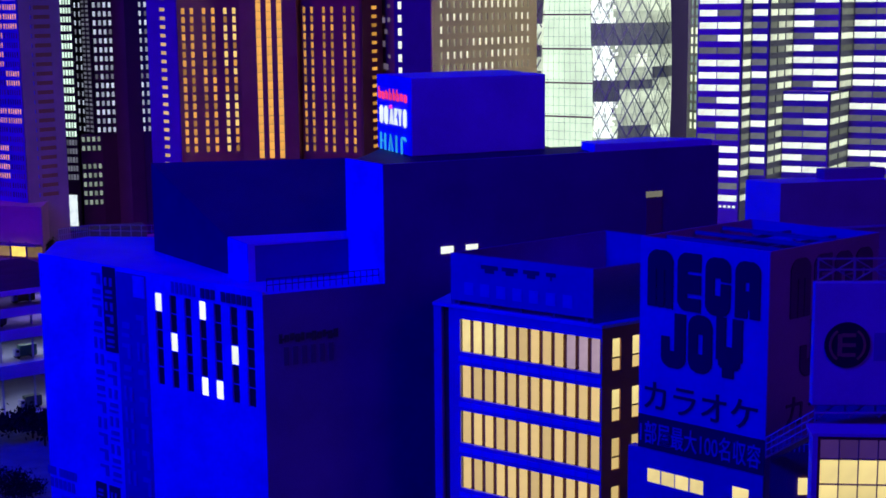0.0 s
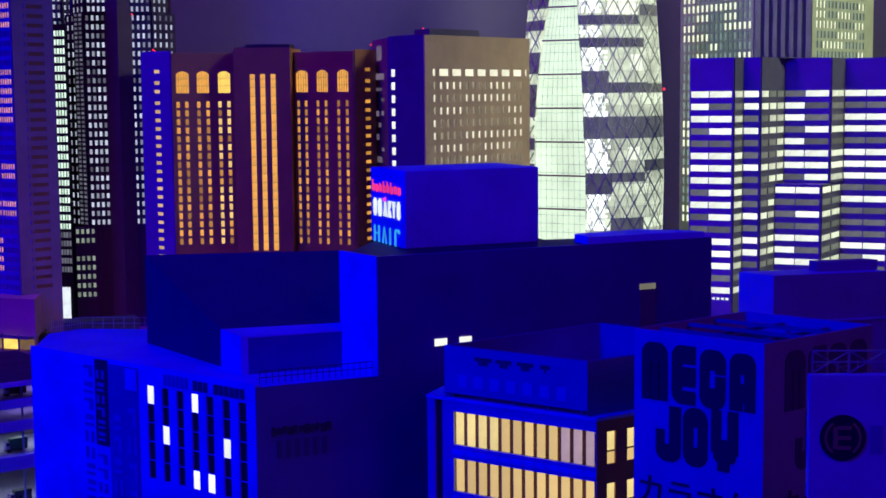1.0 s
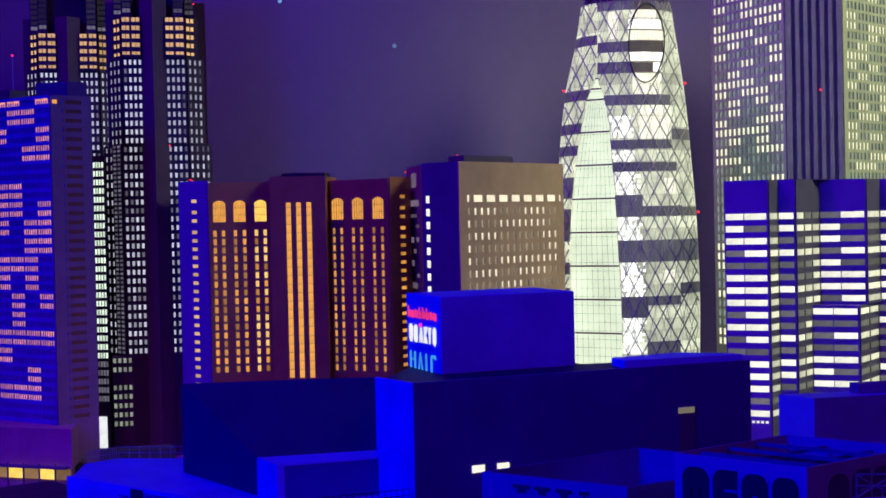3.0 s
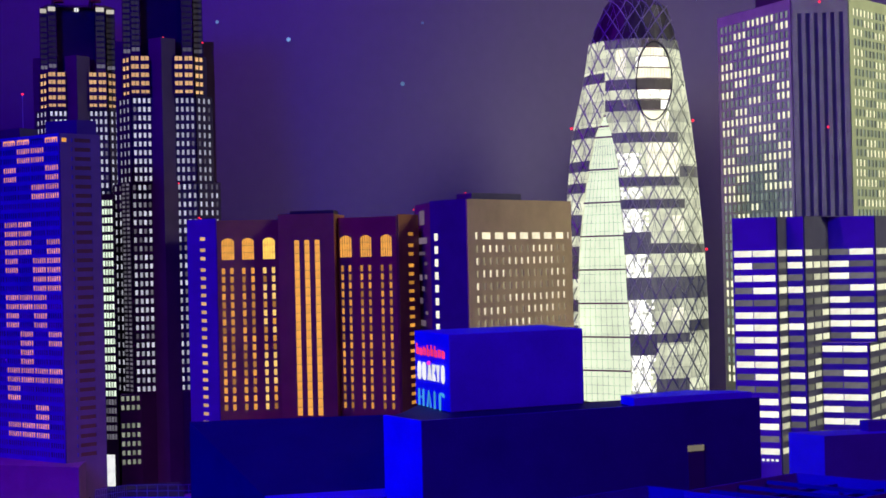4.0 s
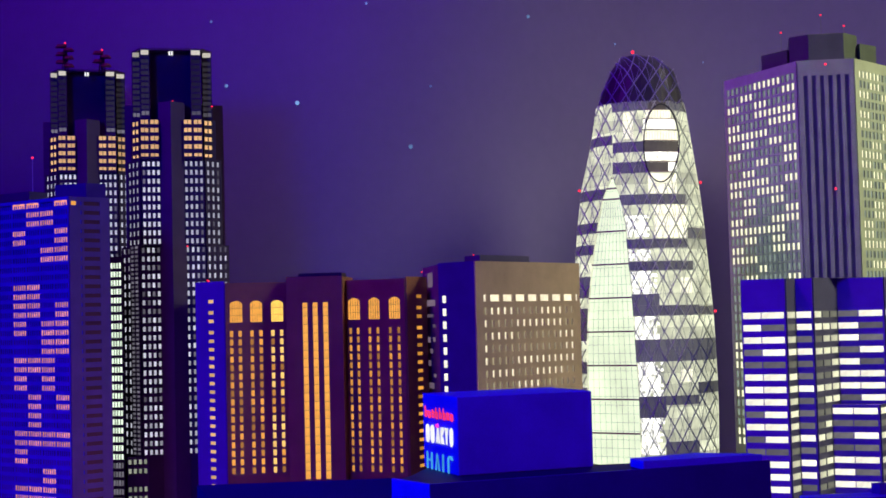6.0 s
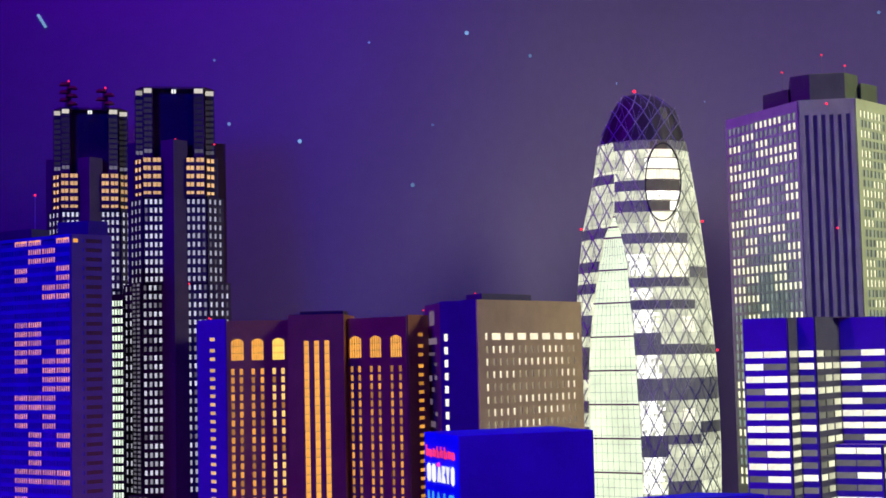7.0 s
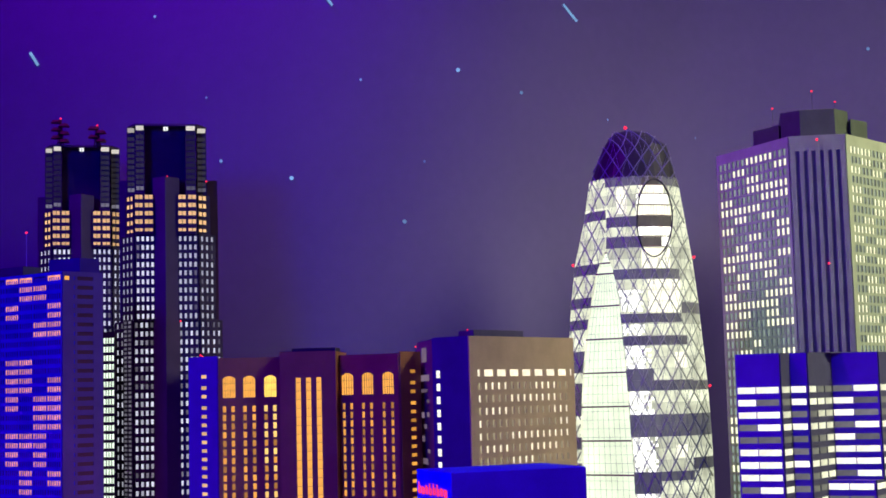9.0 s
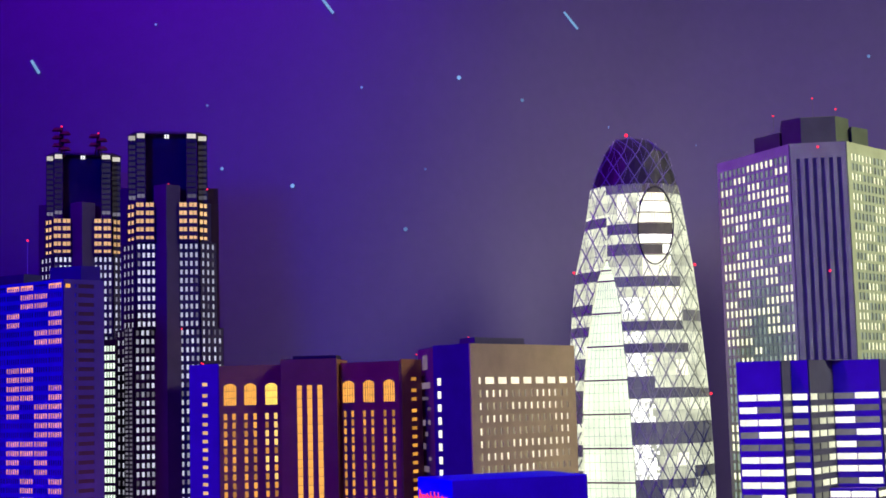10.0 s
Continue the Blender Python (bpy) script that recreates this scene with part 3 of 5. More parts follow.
# twin towers with crowns
def twin_tower():
    ob = thing("twin_tower", (0, 0, 0), "tall dark grey twin tower with white and orange windows", "building", "twin towers")
    m = 0.00202                                    # one module
    Z = lambda y: round(1.767 - (y - 240) * 0.00199, 5)      # storeys counted down from the roof
    w = Wall((0, 0), (1, 0))                       # faces -y; u from the middle
    storey = lambda i: Z(443.4 + 15.12 * min(i, 10) + 15.30 * min(max(i - 10, 0), 24) + 15.75 * max(i - 34, 0))
    white = [(storey(i), round(storey(i) + 0.0170, 5)) for i in range(34)]
    low = sorted(white[10:])
    mid_rows = sorted(white[:10])
    high = [(Z(y), round(Z(y) + h, 5)) for y, h in ((426.5, 0.0110), (413, 0.0152), (398.3, 0.0152), (383.8, 0.0152), (369.5, 0.0152))]
    rng = random.Random(5)
    level = {j: rng.random() for j in range(40)}
    on_mid = lambda i, j: COOLWIN if rng.random() < 0.93 else COOLDIM
    on_low = lambda i, j: COOLWIN if level[j] + rng.random() * 0.5 > 0.36 else COOLDIM
    peach = lambda i, j: PEACH

    def face(u0, o0, u1, o1, za, zb, cols, rows, choose, mat=GRANITE, name="facade"):
        """A tier's face between two modules and their depths; cols in modules along it."""
        f = Wall((u0 * m, -o0), (u1 * m, -o1))
        k = f.length / (u1 - u0)
        Geo().prism([(u0 * m, -o0), (u1 * m, -o1), (u1 * m, 0.16), (u0 * m, 0.16)], za, zb).make("shaft", SLATE, ob)
        window_wall(ob, f, 0, f.length, za, zb, [((a - u0) * k, (b - u0) * k) for a, b in cols], rows, 0.005, mat, choose, name)

    def cols(*at, size):
        return [(a + size * 0.1, a + size * 0.9) for a in at]

    def halves(*spans):
        return [c for a, b in spans for c in ((a, (a + b) / 2 - 0.5), ((a + b) / 2 + 0.5, b))]

    za, zb, zc, zd = Z(582.5), Z(431), Z(361), Z(353)
    dense = sorted((round(z + d, 5), round(z + d + 0.0085, 5)) for z, _ in low for d in (0.0, 0.0150))
    # lowest tier
    face(-92, -0.05, -61, 0.05, 0.0, za, cols(-90, -82.3, size=4.8), low, on_low)
    f = Wall((-92 * m, 0.05), (-61 * m, -0.05))
    k = f.length / 31
    for a in (16.5, 24.0):
        for z0, z1 in dense:
            if z0 > 0.36:
                pane(ob, f, a * k, (a + 4.5) * k, z0, z1, 0.0056, COOLDIM, "small_pane")
    face(-60.5, 0.05, -27, 0.05, 0.0, za, cols(-59, -50, -41.6, -33, size=5.5), low, on_low)
    face(16, 0.05, 50, 0.05, 0.0, za, cols(17, 26.2, 35, 44, size=5), low, on_low)
    face(51, 0.05, 90, 0.0, 0.0, za, cols(53.5, 62.7, 72.8, 81.4, size=5), low, on_low)
    base = Wall((-88 * m, -0.056), (-52 * m, -0.056))
    Geo().prism([(-88 * m, -0.056), (-52 * m, -0.056), (-52 * m, 0.1), (-84 * m, 0.1)], 0.0, storey(33.3)).make("base_block", SCREEN, ob)
    for i in (34, 35, 37, 38, 39, 40, 41):
        for a in (2.0, 10.7, 19.4, 28.1):
            pane(ob, base, a * m, (a + 4.8) * m, storey(i), storey(i) + 0.016, 0.001, COOLBASE, "base_pane")
    # middle tier
    face(-80, -0.03, -57.5, 0.055, za, zb, cols(-78.7, -72, -65.2, size=4.6), mid_rows, on_mid)
    face(-57, 0.06, -25, 0.06, za, zb, cols(-55.5, -47.3, -39.1, -30.9, size=5.2), mid_rows, on_mid)
    face(15, 0.06, 49.5, 0.06, za, zb, cols(16.6, 25.2, 33.8, 42.5, size=5), mid_rows, on_mid)
    face(50, 0.055, 79, 0.01, za, zb, cols(53, 61.6, 70.2, size=5.4), mid_rows, on_mid)
    # upper tier with orange windows
    face(-73, -0.01, -58.5, 0.035, zb, zc, halves((-71, -60)), high, peach)
    face(-58, 0.07, -26, 0.07, zb, zc, halves((-57, -44.6), (-40.8, -27.4)), high, peach)
    face(15, 0.07, 48, 0.07, zb, zc, halves((16.4, 29), (33.3, 46.3)), high, peach)
    face(49, 0.045, 70, 0.02, zb, zc, halves((50.6, 63.6)), high, peach)
    Geo().prism([(-86 * m, 0.07), (86 * m, 0.07), (80 * m, 0.2), (-80 * m, 0.2)], 0.0, Z(326)).make("rear_shaft", SCREEN, ob)
    # middle prism, two faces
    Geo().prism([(-27 * m, 0), (-27 * m, -0.06), (-6 * m, -0.10), (18 * m, -0.06), (18 * m, 0.1)], 0, Z(331)).make("stair_prism", SHAFT, ob)
    # crown: pylons of stacked cells, a dark screen between, and the lit band
    for a, b, o in ((-72, -57.5, 0.0), (-57, -41, 0.05), (29, 47, 0.05), (49, 66, 0.0)):
        f = Wall((a * m, -o), (b * m, -o))
        Geo().prism([(a * m, -o), (b * m, -o), (b * m, 0.12), (a * m, 0.12)], zc - 0.001, Z(236)).make("pylon", SCREEN, ob)
        rows, half = even(Z(352), 0.0203, 0.0138, 10), (b - a) / 2
        window_wall(ob, f, 0, f.length, zc, Z(236), [(1.6 * m, (half - 0.5) * m), ((half + 0.5) * m, (b - a - 1.6) * m)], rows, 0.004, GRANITE, lambda i, j: COOLDIM if j == 0 else PYLONPANE, "pylon_front")
        pane(ob, f, 1.5 * m, (b - a - 1.5) * m, Z(245.5), Z(237.5), 0.009, CROWNLIGHT, "crown_light")
    Geo().prism([(-41 * m, 0.0), (29 * m, 0.0), (29 * m, 0.1), (-41 * m, 0.1)], zc, Z(236)).make("screen", SCREEN, ob)
    for k in range(24):
        u = (-40 + k * 2.9) * m
        pane(ob, w, u, u + 0.0022, zc, Z(250), 0.004, SHAFT, "screen_fin", 0.004)
    Geo().prism([(-71 * m, 0.015), (-58 * m, -0.053), (48 * m, -0.053), (67 * m, 0.015), (66 * m, 0.12), (-71 * m, 0.12)], Z(237), Z(233)).make("crown_rim", SCREEN, ob)
    for a in (-8.4, -4.0):
        pane(ob, w, a * m, (a + 3.4) * m, Z(246), Z(239), 0.056, NEON_WHITE, "crown_light")
    return ob


tower_r = twin_tower()
copy_thing(tower_r, pose(-1.418, 5.62, 0.003, 0, 0, 14.5))
tower_r.matrix_basis = pose(-1.016, 5.22, 0, 0, 0, 11.0)
low_wing = thing("office_wing", (-1.2, 5.1, 0), "low office wing with bright mint-white windows beside the twin towers", "building")
ww = Wall((-1.237, 5.158), (-1.190, 5.146))
Geo().prism([(-1.237, 5.158), (-1.190, 5.146), (-1.268, 5.45), (-1.31, 5.45)], 0, 1.05).make("core", SLATE, low_wing)
window_wall(low_wing, ww, 0, ww.length, 0, 1.05, even(0.003, 0.0106, 0.0088, 4), even(0.1965, 0.0301, 0.0190, 28), 0.004, GRANITE, lambda i, j: MINT if j > 4 else COOLDIM)
pane(low_wing, ww, 0.001, 0.034, 0.034, 0.144, 0.006, NEON_WHITE, "entrance_light")
for x, y, z, h in ((-1.49, 5.55, 1.765, 0.115), (-1.35, 5.55, 1.765, 0.085)):
    ant = thing("dish_antenna", (x, y, z), "dark red antenna mast with round dishes on a tower roof", "antenna", "antennas")
    Geo().rod((x, y, z), (x, y, z + h), 0.005, 6).make("mast", RUST, ant)
    for k in range(6 if h > 0.09 else 4):
        s = (-1) ** k * 0.015
        bm = bmesh.new()
        bmesh.ops.create_cone(bm, cap_ends=True, segments=12, radius1=0.021, radius2=0.014, depth=0.011, matrix=Matrix.Translation((s, -0.004, h * (0.28 + 0.13 * k if h > 0.09 else 0.35 + 0.19 * k))))
        part("dish", bm, RUST, ant)
    for s in (-0.012, 0.012):
        Geo().rod((x + s, y, z), (x + s * 0.4, y, z + h * 0.8), 0.0025, 5).make("strut", RUST, ant)
    beacon((x, y, z + h + 0.004), r=0.004)


# hotel with amber windows
hotel = thing("hotel_tower", (-0.5, 5.15, 0), "brown hotel block with arched amber windows and three light strips", "building")
hm = 0.001912
ZY = lambda y: 0.944 - (y - 645) * 0.001906
H0 = Vector((-0.5085, 5.0, 0))
hd = Vector((0.9949, -0.1010, 0))                  # along the front
hn = Vector((-0.1010, -0.9949, 0))                 # out of the front


def hp(u, o):
    p = H0 + hd * (u * hm) + hn * o
    return (p.x, p.y)


f1, f3, fc = Wall(hp(-159, 0.02), hp(-52, -0.035)), Wall(hp(53, -0.04), hp(164, 0.034)), Wall(hp(-50, 0.002), hp(50, 0.002))
SLB, SRB = (-0.9254, 5.10), (-0.1353, 5.05)
sl, sr = Wall(SLB, hp(-159, 0.02)), Wall(hp(164, 0.034), SRB)
Geo().prism([SLB, hp(-159, 0.02), hp(-55, -0.036), hp(-55, -0.06), hp(54, -0.06), hp(54, -0.041), hp(164, 0.034), SRB, hp(150, -0.3), hp(-160, -0.3)], 0, ZY(645)).make("core", HOTELWALL, hotel)
hrows = even(ZY(740.5) - 16 * 0.02878, 0.02878, 0.0205, 17)
hr = random.Random(11)
amber = lambda i, j: ORANGE
golden = lambda i, j: GOLD if i > 3 and hr.random() < 0.6 else ORANGE
for w, at, arch in ((f1, (7.4, 22.3, 43.1, 59, 79.9, 95.4), [(7.9, 29.8), (43.7, 64.5), (80.5, 101.5)]), (f3, (5.3, 20.4, 44, 60, 84.6, 101.3), [(3.8, 27.8), (44.9, 67.4), (85.4, 107.6)])):
    cols = [(x * hm, (x + 6.0) * hm) for x in at]
    window_wall(hotel, w, 0, w.length, 0, ZY(722), cols, hrows, 0.005, HOTELWALL, golden if w is f1 else amber, cap=600)
    # upper wall with three arched openings
    g = Geo()
    za, zs, zt = ZY(715), ZY(682), ZY(645)
    edges = [0] + [x for a in arch for x in a] + [w.length / hm]
    P = w.pt
    for k in range(0, len(edges), 2):
        g.box(w, edges[k] * hm, edges[k + 1] * hm, 0, 0.005, ZY(722), zt)
    for a, b in arch:
        g.box(w, a * hm, b * hm, 0, 0.005, ZY(722), za)
        n = 8
        top = [(a + (b - a) * i / n, zs + 0.010 * math.sin(math.pi * i / n) ** 0.7 if 0 < i < n else zs) for i in range(n + 1)]
        for (ua, z_a), (ub, z_b) in zip(top, top[1:]):
            g.poly([P(ua * hm, 0.005, z_a), P(ub * hm, 0.005, z_b), P(ub * hm, 0.005, zt), P(ua * hm, 0.005, zt)])
            g.poly([P(ua * hm, 0.0, z_a), P(ub * hm, 0.0, z_b), P(ub * hm, 0.005, z_b), P(ua * hm, 0.005, z_a)])
        arched = pane(hotel, w, a * hm, b * hm, za, zs + 0.011, 0.0008, ARCH_BRIGHT if a == 80.5 else AMBER, "arched_window")
        wide, high = (b - a) * hm, zs + 0.009 - za
        for i in range(1, 5):
            bar_on(arched, wide * i / 5 - 0.0004, wide * i / 5 + 0.0004, 0.0, high, HOTELWALL)
        for f in (0.33, 0.66):
            bar_on(arched, 0.0, wide, high * f - 0.0005, high * f + 0.0005, HOTELWALL, out=0.0023)
    g.make("upper_wall", HOTELWALL, hotel)
cols = [(x * hm, (x + 9.0) * hm) for x in (28.4, 46.6, 65)]
Geo().prism([hp(-50, 0.0), hp(50, 0.0), hp(50, -0.2), hp(-50, -0.2)], 0, ZY(638)).make("core", HOTELWALL, hotel)
window_wall(hotel, fc, 0, fc.length, 0, ZY(637), cols, even(ZY(683) - 0.85, 0.02878, 0.0276, 30)[9:29] + [(round(ZY(683) - 0.0154, 5), round(ZY(683), 5))], 0.005, HOTELWALL, lambda i, j: AMBER, cap=600)
SIDE = sorted((round(ZY(y) - 0.0058, 5), round(ZY(y) + 0.0058, 5)) for y in [676.5, 696.5, 711.7, 732] + [747.2 + 15.1 * k for k in range(20)])
# left side of the brown hotel: blue lamplight put in as indigo paint
window_wall(hotel, sl, 0, sl.length, 0, ZY(641), [(0.0613, 0.0899)], SIDE, 0.005, INDIGO, lambda i, j: PEACH, cap=700)
window_wall(hotel, sr, 0, sr.length, 0, ZY(642), [(0.0625, 0.0994)], SIDE, 0.005, HOTELWALL, amber, cap=700)
for u0, u1, zz in ((-52, -32, 642), (-30, 48, 637)):
    Geo().prism([hp(u0, -0.01), hp(u1, -0.01), hp(u1, -0.1), hp(u0, -0.1)], ZY(642), ZY(zz - 6)).make("roof_house", BLACK, hotel)

# beige office block
office = thing("beige_office", (0.15, 5.1, 0), "beige office block with small cream windows and a side painted dark for shade", "building")
Bc, BR, BL, BLL = (0.029, 4.80), (0.3992, 5.241), (-0.0885, 4.9175), (-0.1465, 5.1915)
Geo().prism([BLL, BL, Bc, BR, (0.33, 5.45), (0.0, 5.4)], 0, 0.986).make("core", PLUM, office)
wr, wl, wll = Wall(Bc, BR), Wall(BL, Bc), Wall(BLL, BL)
brow = even(0.8163 - 19 * 0.0410, 0.0410, 0.0222, 20)
ROWS_LIT = "011110000111100 100001111111100 011110000000111 100000000000011 100001111111111 011110001111100 000001111000000".split()
window_wall(office, wr, 0, wr.length, 0, 0.848, even(0.0430, 0.03395, 0.0128, 15), brow, 0.005, BEIGE, lambda i, j: CREAM if ROWS_LIT[(19 - j) % 7][i] == "1" else TANPANE, cap=400)
window_wall(office, wr, 0, wr.length, 0.848, 0.99, [(0.0399, 0.0544)] + even(0.0748, 0.0677, 0.0478, 7) + [(0.5497, 0.562)], [(0.8589, 0.8811)], 0.005, BEIGE, lambda i, j: CREAM, "upper_facade", cap=400)
# plum instead of beige: the shade of this side is put into the paint
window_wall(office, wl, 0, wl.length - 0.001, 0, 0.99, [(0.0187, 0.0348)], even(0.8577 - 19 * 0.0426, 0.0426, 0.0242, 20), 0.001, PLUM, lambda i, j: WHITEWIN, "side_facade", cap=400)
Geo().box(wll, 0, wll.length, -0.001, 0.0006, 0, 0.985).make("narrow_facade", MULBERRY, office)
for u0, u1, z0, z1 in ((0.09, 0.18, 0.914, 0.963), (0.06, 0.22, 0.850, 0.871), (0.055, 0.18, 0.812, 0.823), (0.165, 0.215, 0.777, 0.788), (0.053, 0.12, 0.726, 0.745), (0.165, 0.21, 0.730, 0.745), (0.11, 0.16, 0.690, 0.705), (0.053, 0.12, 0.646, 0.666), (0.165, 0.21, 0.61, 0.622), (0.08, 0.17, 0.570, 0.590)):
    pane(office, wll, u0, u1, z0, z1, 0.001, MAUVE)
Geo().prism([(0.0, 4.95), (0.05, 4.86), (0.22, 5.05), (0.12, 5.2)], 0.986, 1.012).make("roof_house", SLATE, office)

# striped office with a folded front
folded = thing("folded_office", (1.3, 5.5, 0), "office block with a folded front and bright white window bands", "building")
RT = [(0.981, 5.300), (1.1217, 5.2344), (1.1706, 5.3043), (1.2271, 5.2779), (1.3580, 5.4649), (1.5103, 5.3939), (1.5929, 5.5119), (1.7416, 5.4426), (1.9532, 5.7448)]
STEP = (-0.049, -0.070)                            # the lower storeys of the third bay stand forward
LOWER = RT[:4] + [(x + STEP[0], y + STEP[1]) for x, y in RT[4:6]] + [(1.5850, 5.5155)] + RT[7:]
frow = even(0.7786 - 16 * 0.0436, 0.0436, 0.022, 17)
ZSTEP = round(frow[8][1] + 0.0108, 5)
Geo().prism(RT + [(1.9, 6.0), (1.12, 5.75)], ZSTEP - 0.002, 0.918).make("core", SLATE, folded)
Geo().prism(LOWER + [(1.9, 6.0), (1.12, 5.75)], 0, ZSTEP - 0.002).make("lower_core", SLATE, folded)
BANDS = ["11 10 11 01 00 11 11 11 01 11 01 00 11 11 11 00 11", "1 0 1 1 0 1 1 1 1 1 1 0 1 1 1 0 1", "1 1 0 1 0 0 1 0 0 0 1 0 1 1 0 1 0",
         "100 111 011 111 001 001 111 011 00 01 11 01 11 11 00 01 11", "01 10 10 01 10 11 11 01 11 00 01 00 11 10 11 01 11",
         "1 0 0 1 0 1 1 1 11 00 11 00 11 00 11 01 11", "11 00 11 11 00 11 11 11 00 11 00 00 00 11 01 10 11", "1 0 1 1 0 1 1 1 0 1 0 0 0 1 1 1 1"]
for upper, line in ((True, RT), (False, LOWER)):
    for k, (p, q) in enumerate(zip(line, line[1:])):
        w = Wall(p, q)
        plan = BANDS[k].split()[:8] if upper else BANDS[k].split()[8:]
        plan = plan[::-1]
        n = len(plan[-1])
        bays = even(0.004, (w.length - 0.006) / n, (w.length - 0.006) / n - 0.003, n)
        if k in (0, 4):                            # the pane beside the outer corner is the longer one
            a, cut, b = 0.004, w.length * (0.445 if k == 0 else 0.46), w.length - 0.005
            bays = [(a, round(cut - 0.0012, 5)), (round(cut + 0.0012, 5), b)]
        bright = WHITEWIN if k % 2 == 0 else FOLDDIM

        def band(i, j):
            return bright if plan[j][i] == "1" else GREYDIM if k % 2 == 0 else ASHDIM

        # light put in the paint: indigo folds face the blue lamp, ash ones don't
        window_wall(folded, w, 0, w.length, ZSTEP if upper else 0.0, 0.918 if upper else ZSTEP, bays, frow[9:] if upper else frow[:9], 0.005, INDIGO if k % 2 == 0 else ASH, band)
Geo().prism([RT[3], LOWER[4], LOWER[5], LOWER[6], RT[6], RT[5], RT[4]], ZSTEP - 0.004, ZSTEP - 0.001).make("step_roof", INDIGO, folded)
Geo().prism([(1.05, 5.40), (1.25, 5.36), (1.5, 5.5), (1.4, 5.8), (1.16, 5.7)], 0.918, 0.921).make("roof_house", SLATE, folded)

# chamfered skyscraper
sky = thing("chamfered_skyscraper", (1.5, 6.2, 0), "grey-green skyscraper with a dark ribbed corner and pale yellow windows", "building")
N1, N2, NL, NR = (1.368, 6.0), (1.588, 5.973), (1.158, 6.47), (1.960, 6.386)
Geo().prism([NL, N1, N2, NR, (1.85, 6.75), (1.25, 6.7)], 0, 1.81).make("core", SLATE, sky)
nl, nf, nr = Wall(NL, N1), Wall(N1, N2), Wall(N2, NR)
nrow = even(1.7422 - 37 * 0.0406, 0.0406, 0.0282, 38)
nrng = random.Random(41)
on1, on2 = runs(38, 15, 0.48, nrng), runs(38, 14, 0.48, nrng)
LEFT_LIT = "..CD. .B..E A.C.. ..CDE A..DE ABC.. .B.D. A...E ..C.E .B... ABC.E A.CD. .B.D. .B..E A..DE ABCD. .B.D. A..DE".split()
RIGHT_LIT = "AB. .B. A.C ... A.. A.C ..C .B. AB. A.C .B. A.C ... .B. .BC A.. A.C AB.".split()
for j, (a, b) in enumerate(zip(LEFT_LIT, RIGHT_LIT)):
    for i in range(15):
        on1[i, 37 - j] = a[i // 3] != "."
    for i in range(9):
        on2[i, 37 - j] = b[i // 3] != "."
STONE = painted("grey_green_panels", (0.36, 0.43, 0.25))
window_wall(sky, nl, 0, nl.length, 0, 1.815, even(0.019, 0.0328, 0.0192, 15), nrow, 0.006, STONE, lambda i, j: NOMWIN if on1[i, j] else NOMDIM, cap=330)
window_wall(sky, nr, 0, nr.length, 0, 1.815, even(0.034, 0.0320, 0.0190, 14), nrow, 0.006, STONE, lambda i, j: NOMWIN if on2[i, j] else NOMDIM, cap=600)
Geo().skin(nf, 0, nf.length, 0, 1.815, even(0.022, 0.0325, 0.0165, 6), [(0.05, 1.752)], 0.010).make("ribbed_corner", CORNER, sky)
Geo().box(nf, 0.012, nf.length - 0.012, 0.0, 0.003, 0.04, 1.76).make("rib_backing", RIBDARK, sky)
for plan, z in (([(1.275, 6.25), (1.355, 6.12), (1.42, 6.2), (1.36, 6.4)], 1.885), ([(1.365, 6.12), (1.43, 6.06), (1.57, 6.04), (1.645, 6.12), (1.62, 6.4), (1.42, 6.4)], 1.935), ([(1.65, 6.10), (1.74, 6.18), (1.70, 6.35), (1.655, 6.3)], 1.90)):
    bevelled(Geo().prism(plan, 1.81, z).make("roof_house", ROOFGREY, sky), 0.002)
for x, y, z0, z1 in ((1.344, 6.17, 1.885, 1.962), (1.507, 6.15, 1.935, 2.028), (1.602, 6.15, 1.935, 1.98)):
    Geo().rod((x, y, z0), (x, y, z1), 0.002).make("antenna", SLATE, sky)
    beacon((x, y, z1 + 0.003), r=0.0044)
beacon((1.475, 5.97, 1.795), r=0.0052)
beacon((1.497, 5.965, 1.29), r=0.0050)
for at in ((-0.867, 5.13, 1.565), (-1.005, 5.14, 1.5885), (-0.96, 5.13, 1.08), (-0.868, 4.99, 0.955), (-0.145, 4.99, 0.965), (0.03, 4.93, 1.0145), (-0.885, 5.12, 0.955)):
    beacon(at, r=0.0030)

# ---- rounded glass tower with a diagonal lattice ----
cocoon = thing("cocoon_tower", (0.700, 5.90, 0), "rounded glowing glass tower with a white diagonal lattice and dark crown", "building")
CE, CN, CC, CS = Vector((0.993, -0.1187, 0)), Vector((-0.1187, -0.993, 0)), Vector((0.700, 5.90, 0)), 1.192
CM = 0.0019 * CS


def ZC(y):
    """Height of a level; the levels are counted down from the crown."""
    reach = 5.84 - 0.12 * min(1.0, max(0.0, (y - 240) / 230))
    return 0.8 + reach * (0.178 - 0.0003826 * (y - 240))


def table(rows, y):
    if y <= rows[0][0]:
        return rows[0][1]
    for (ya, ra), (yb, rb) in zip(rows, rows[1:]):
        if y <= yb:
            return ra + (rb - ra) * (y - ya) / (yb - ya)
    return rows[-1][1]


def lean(y):
    """The upper lobes lean a little to the east."""
    return table([(240, -6), (242, 0), (245, 3), (249, 4.5), (255, 7), (263, 9.4), (271, 11.7), (281, 11), (298, 9.5), (330, 7), (400, 6), (470, 2), (600, 0)], y)


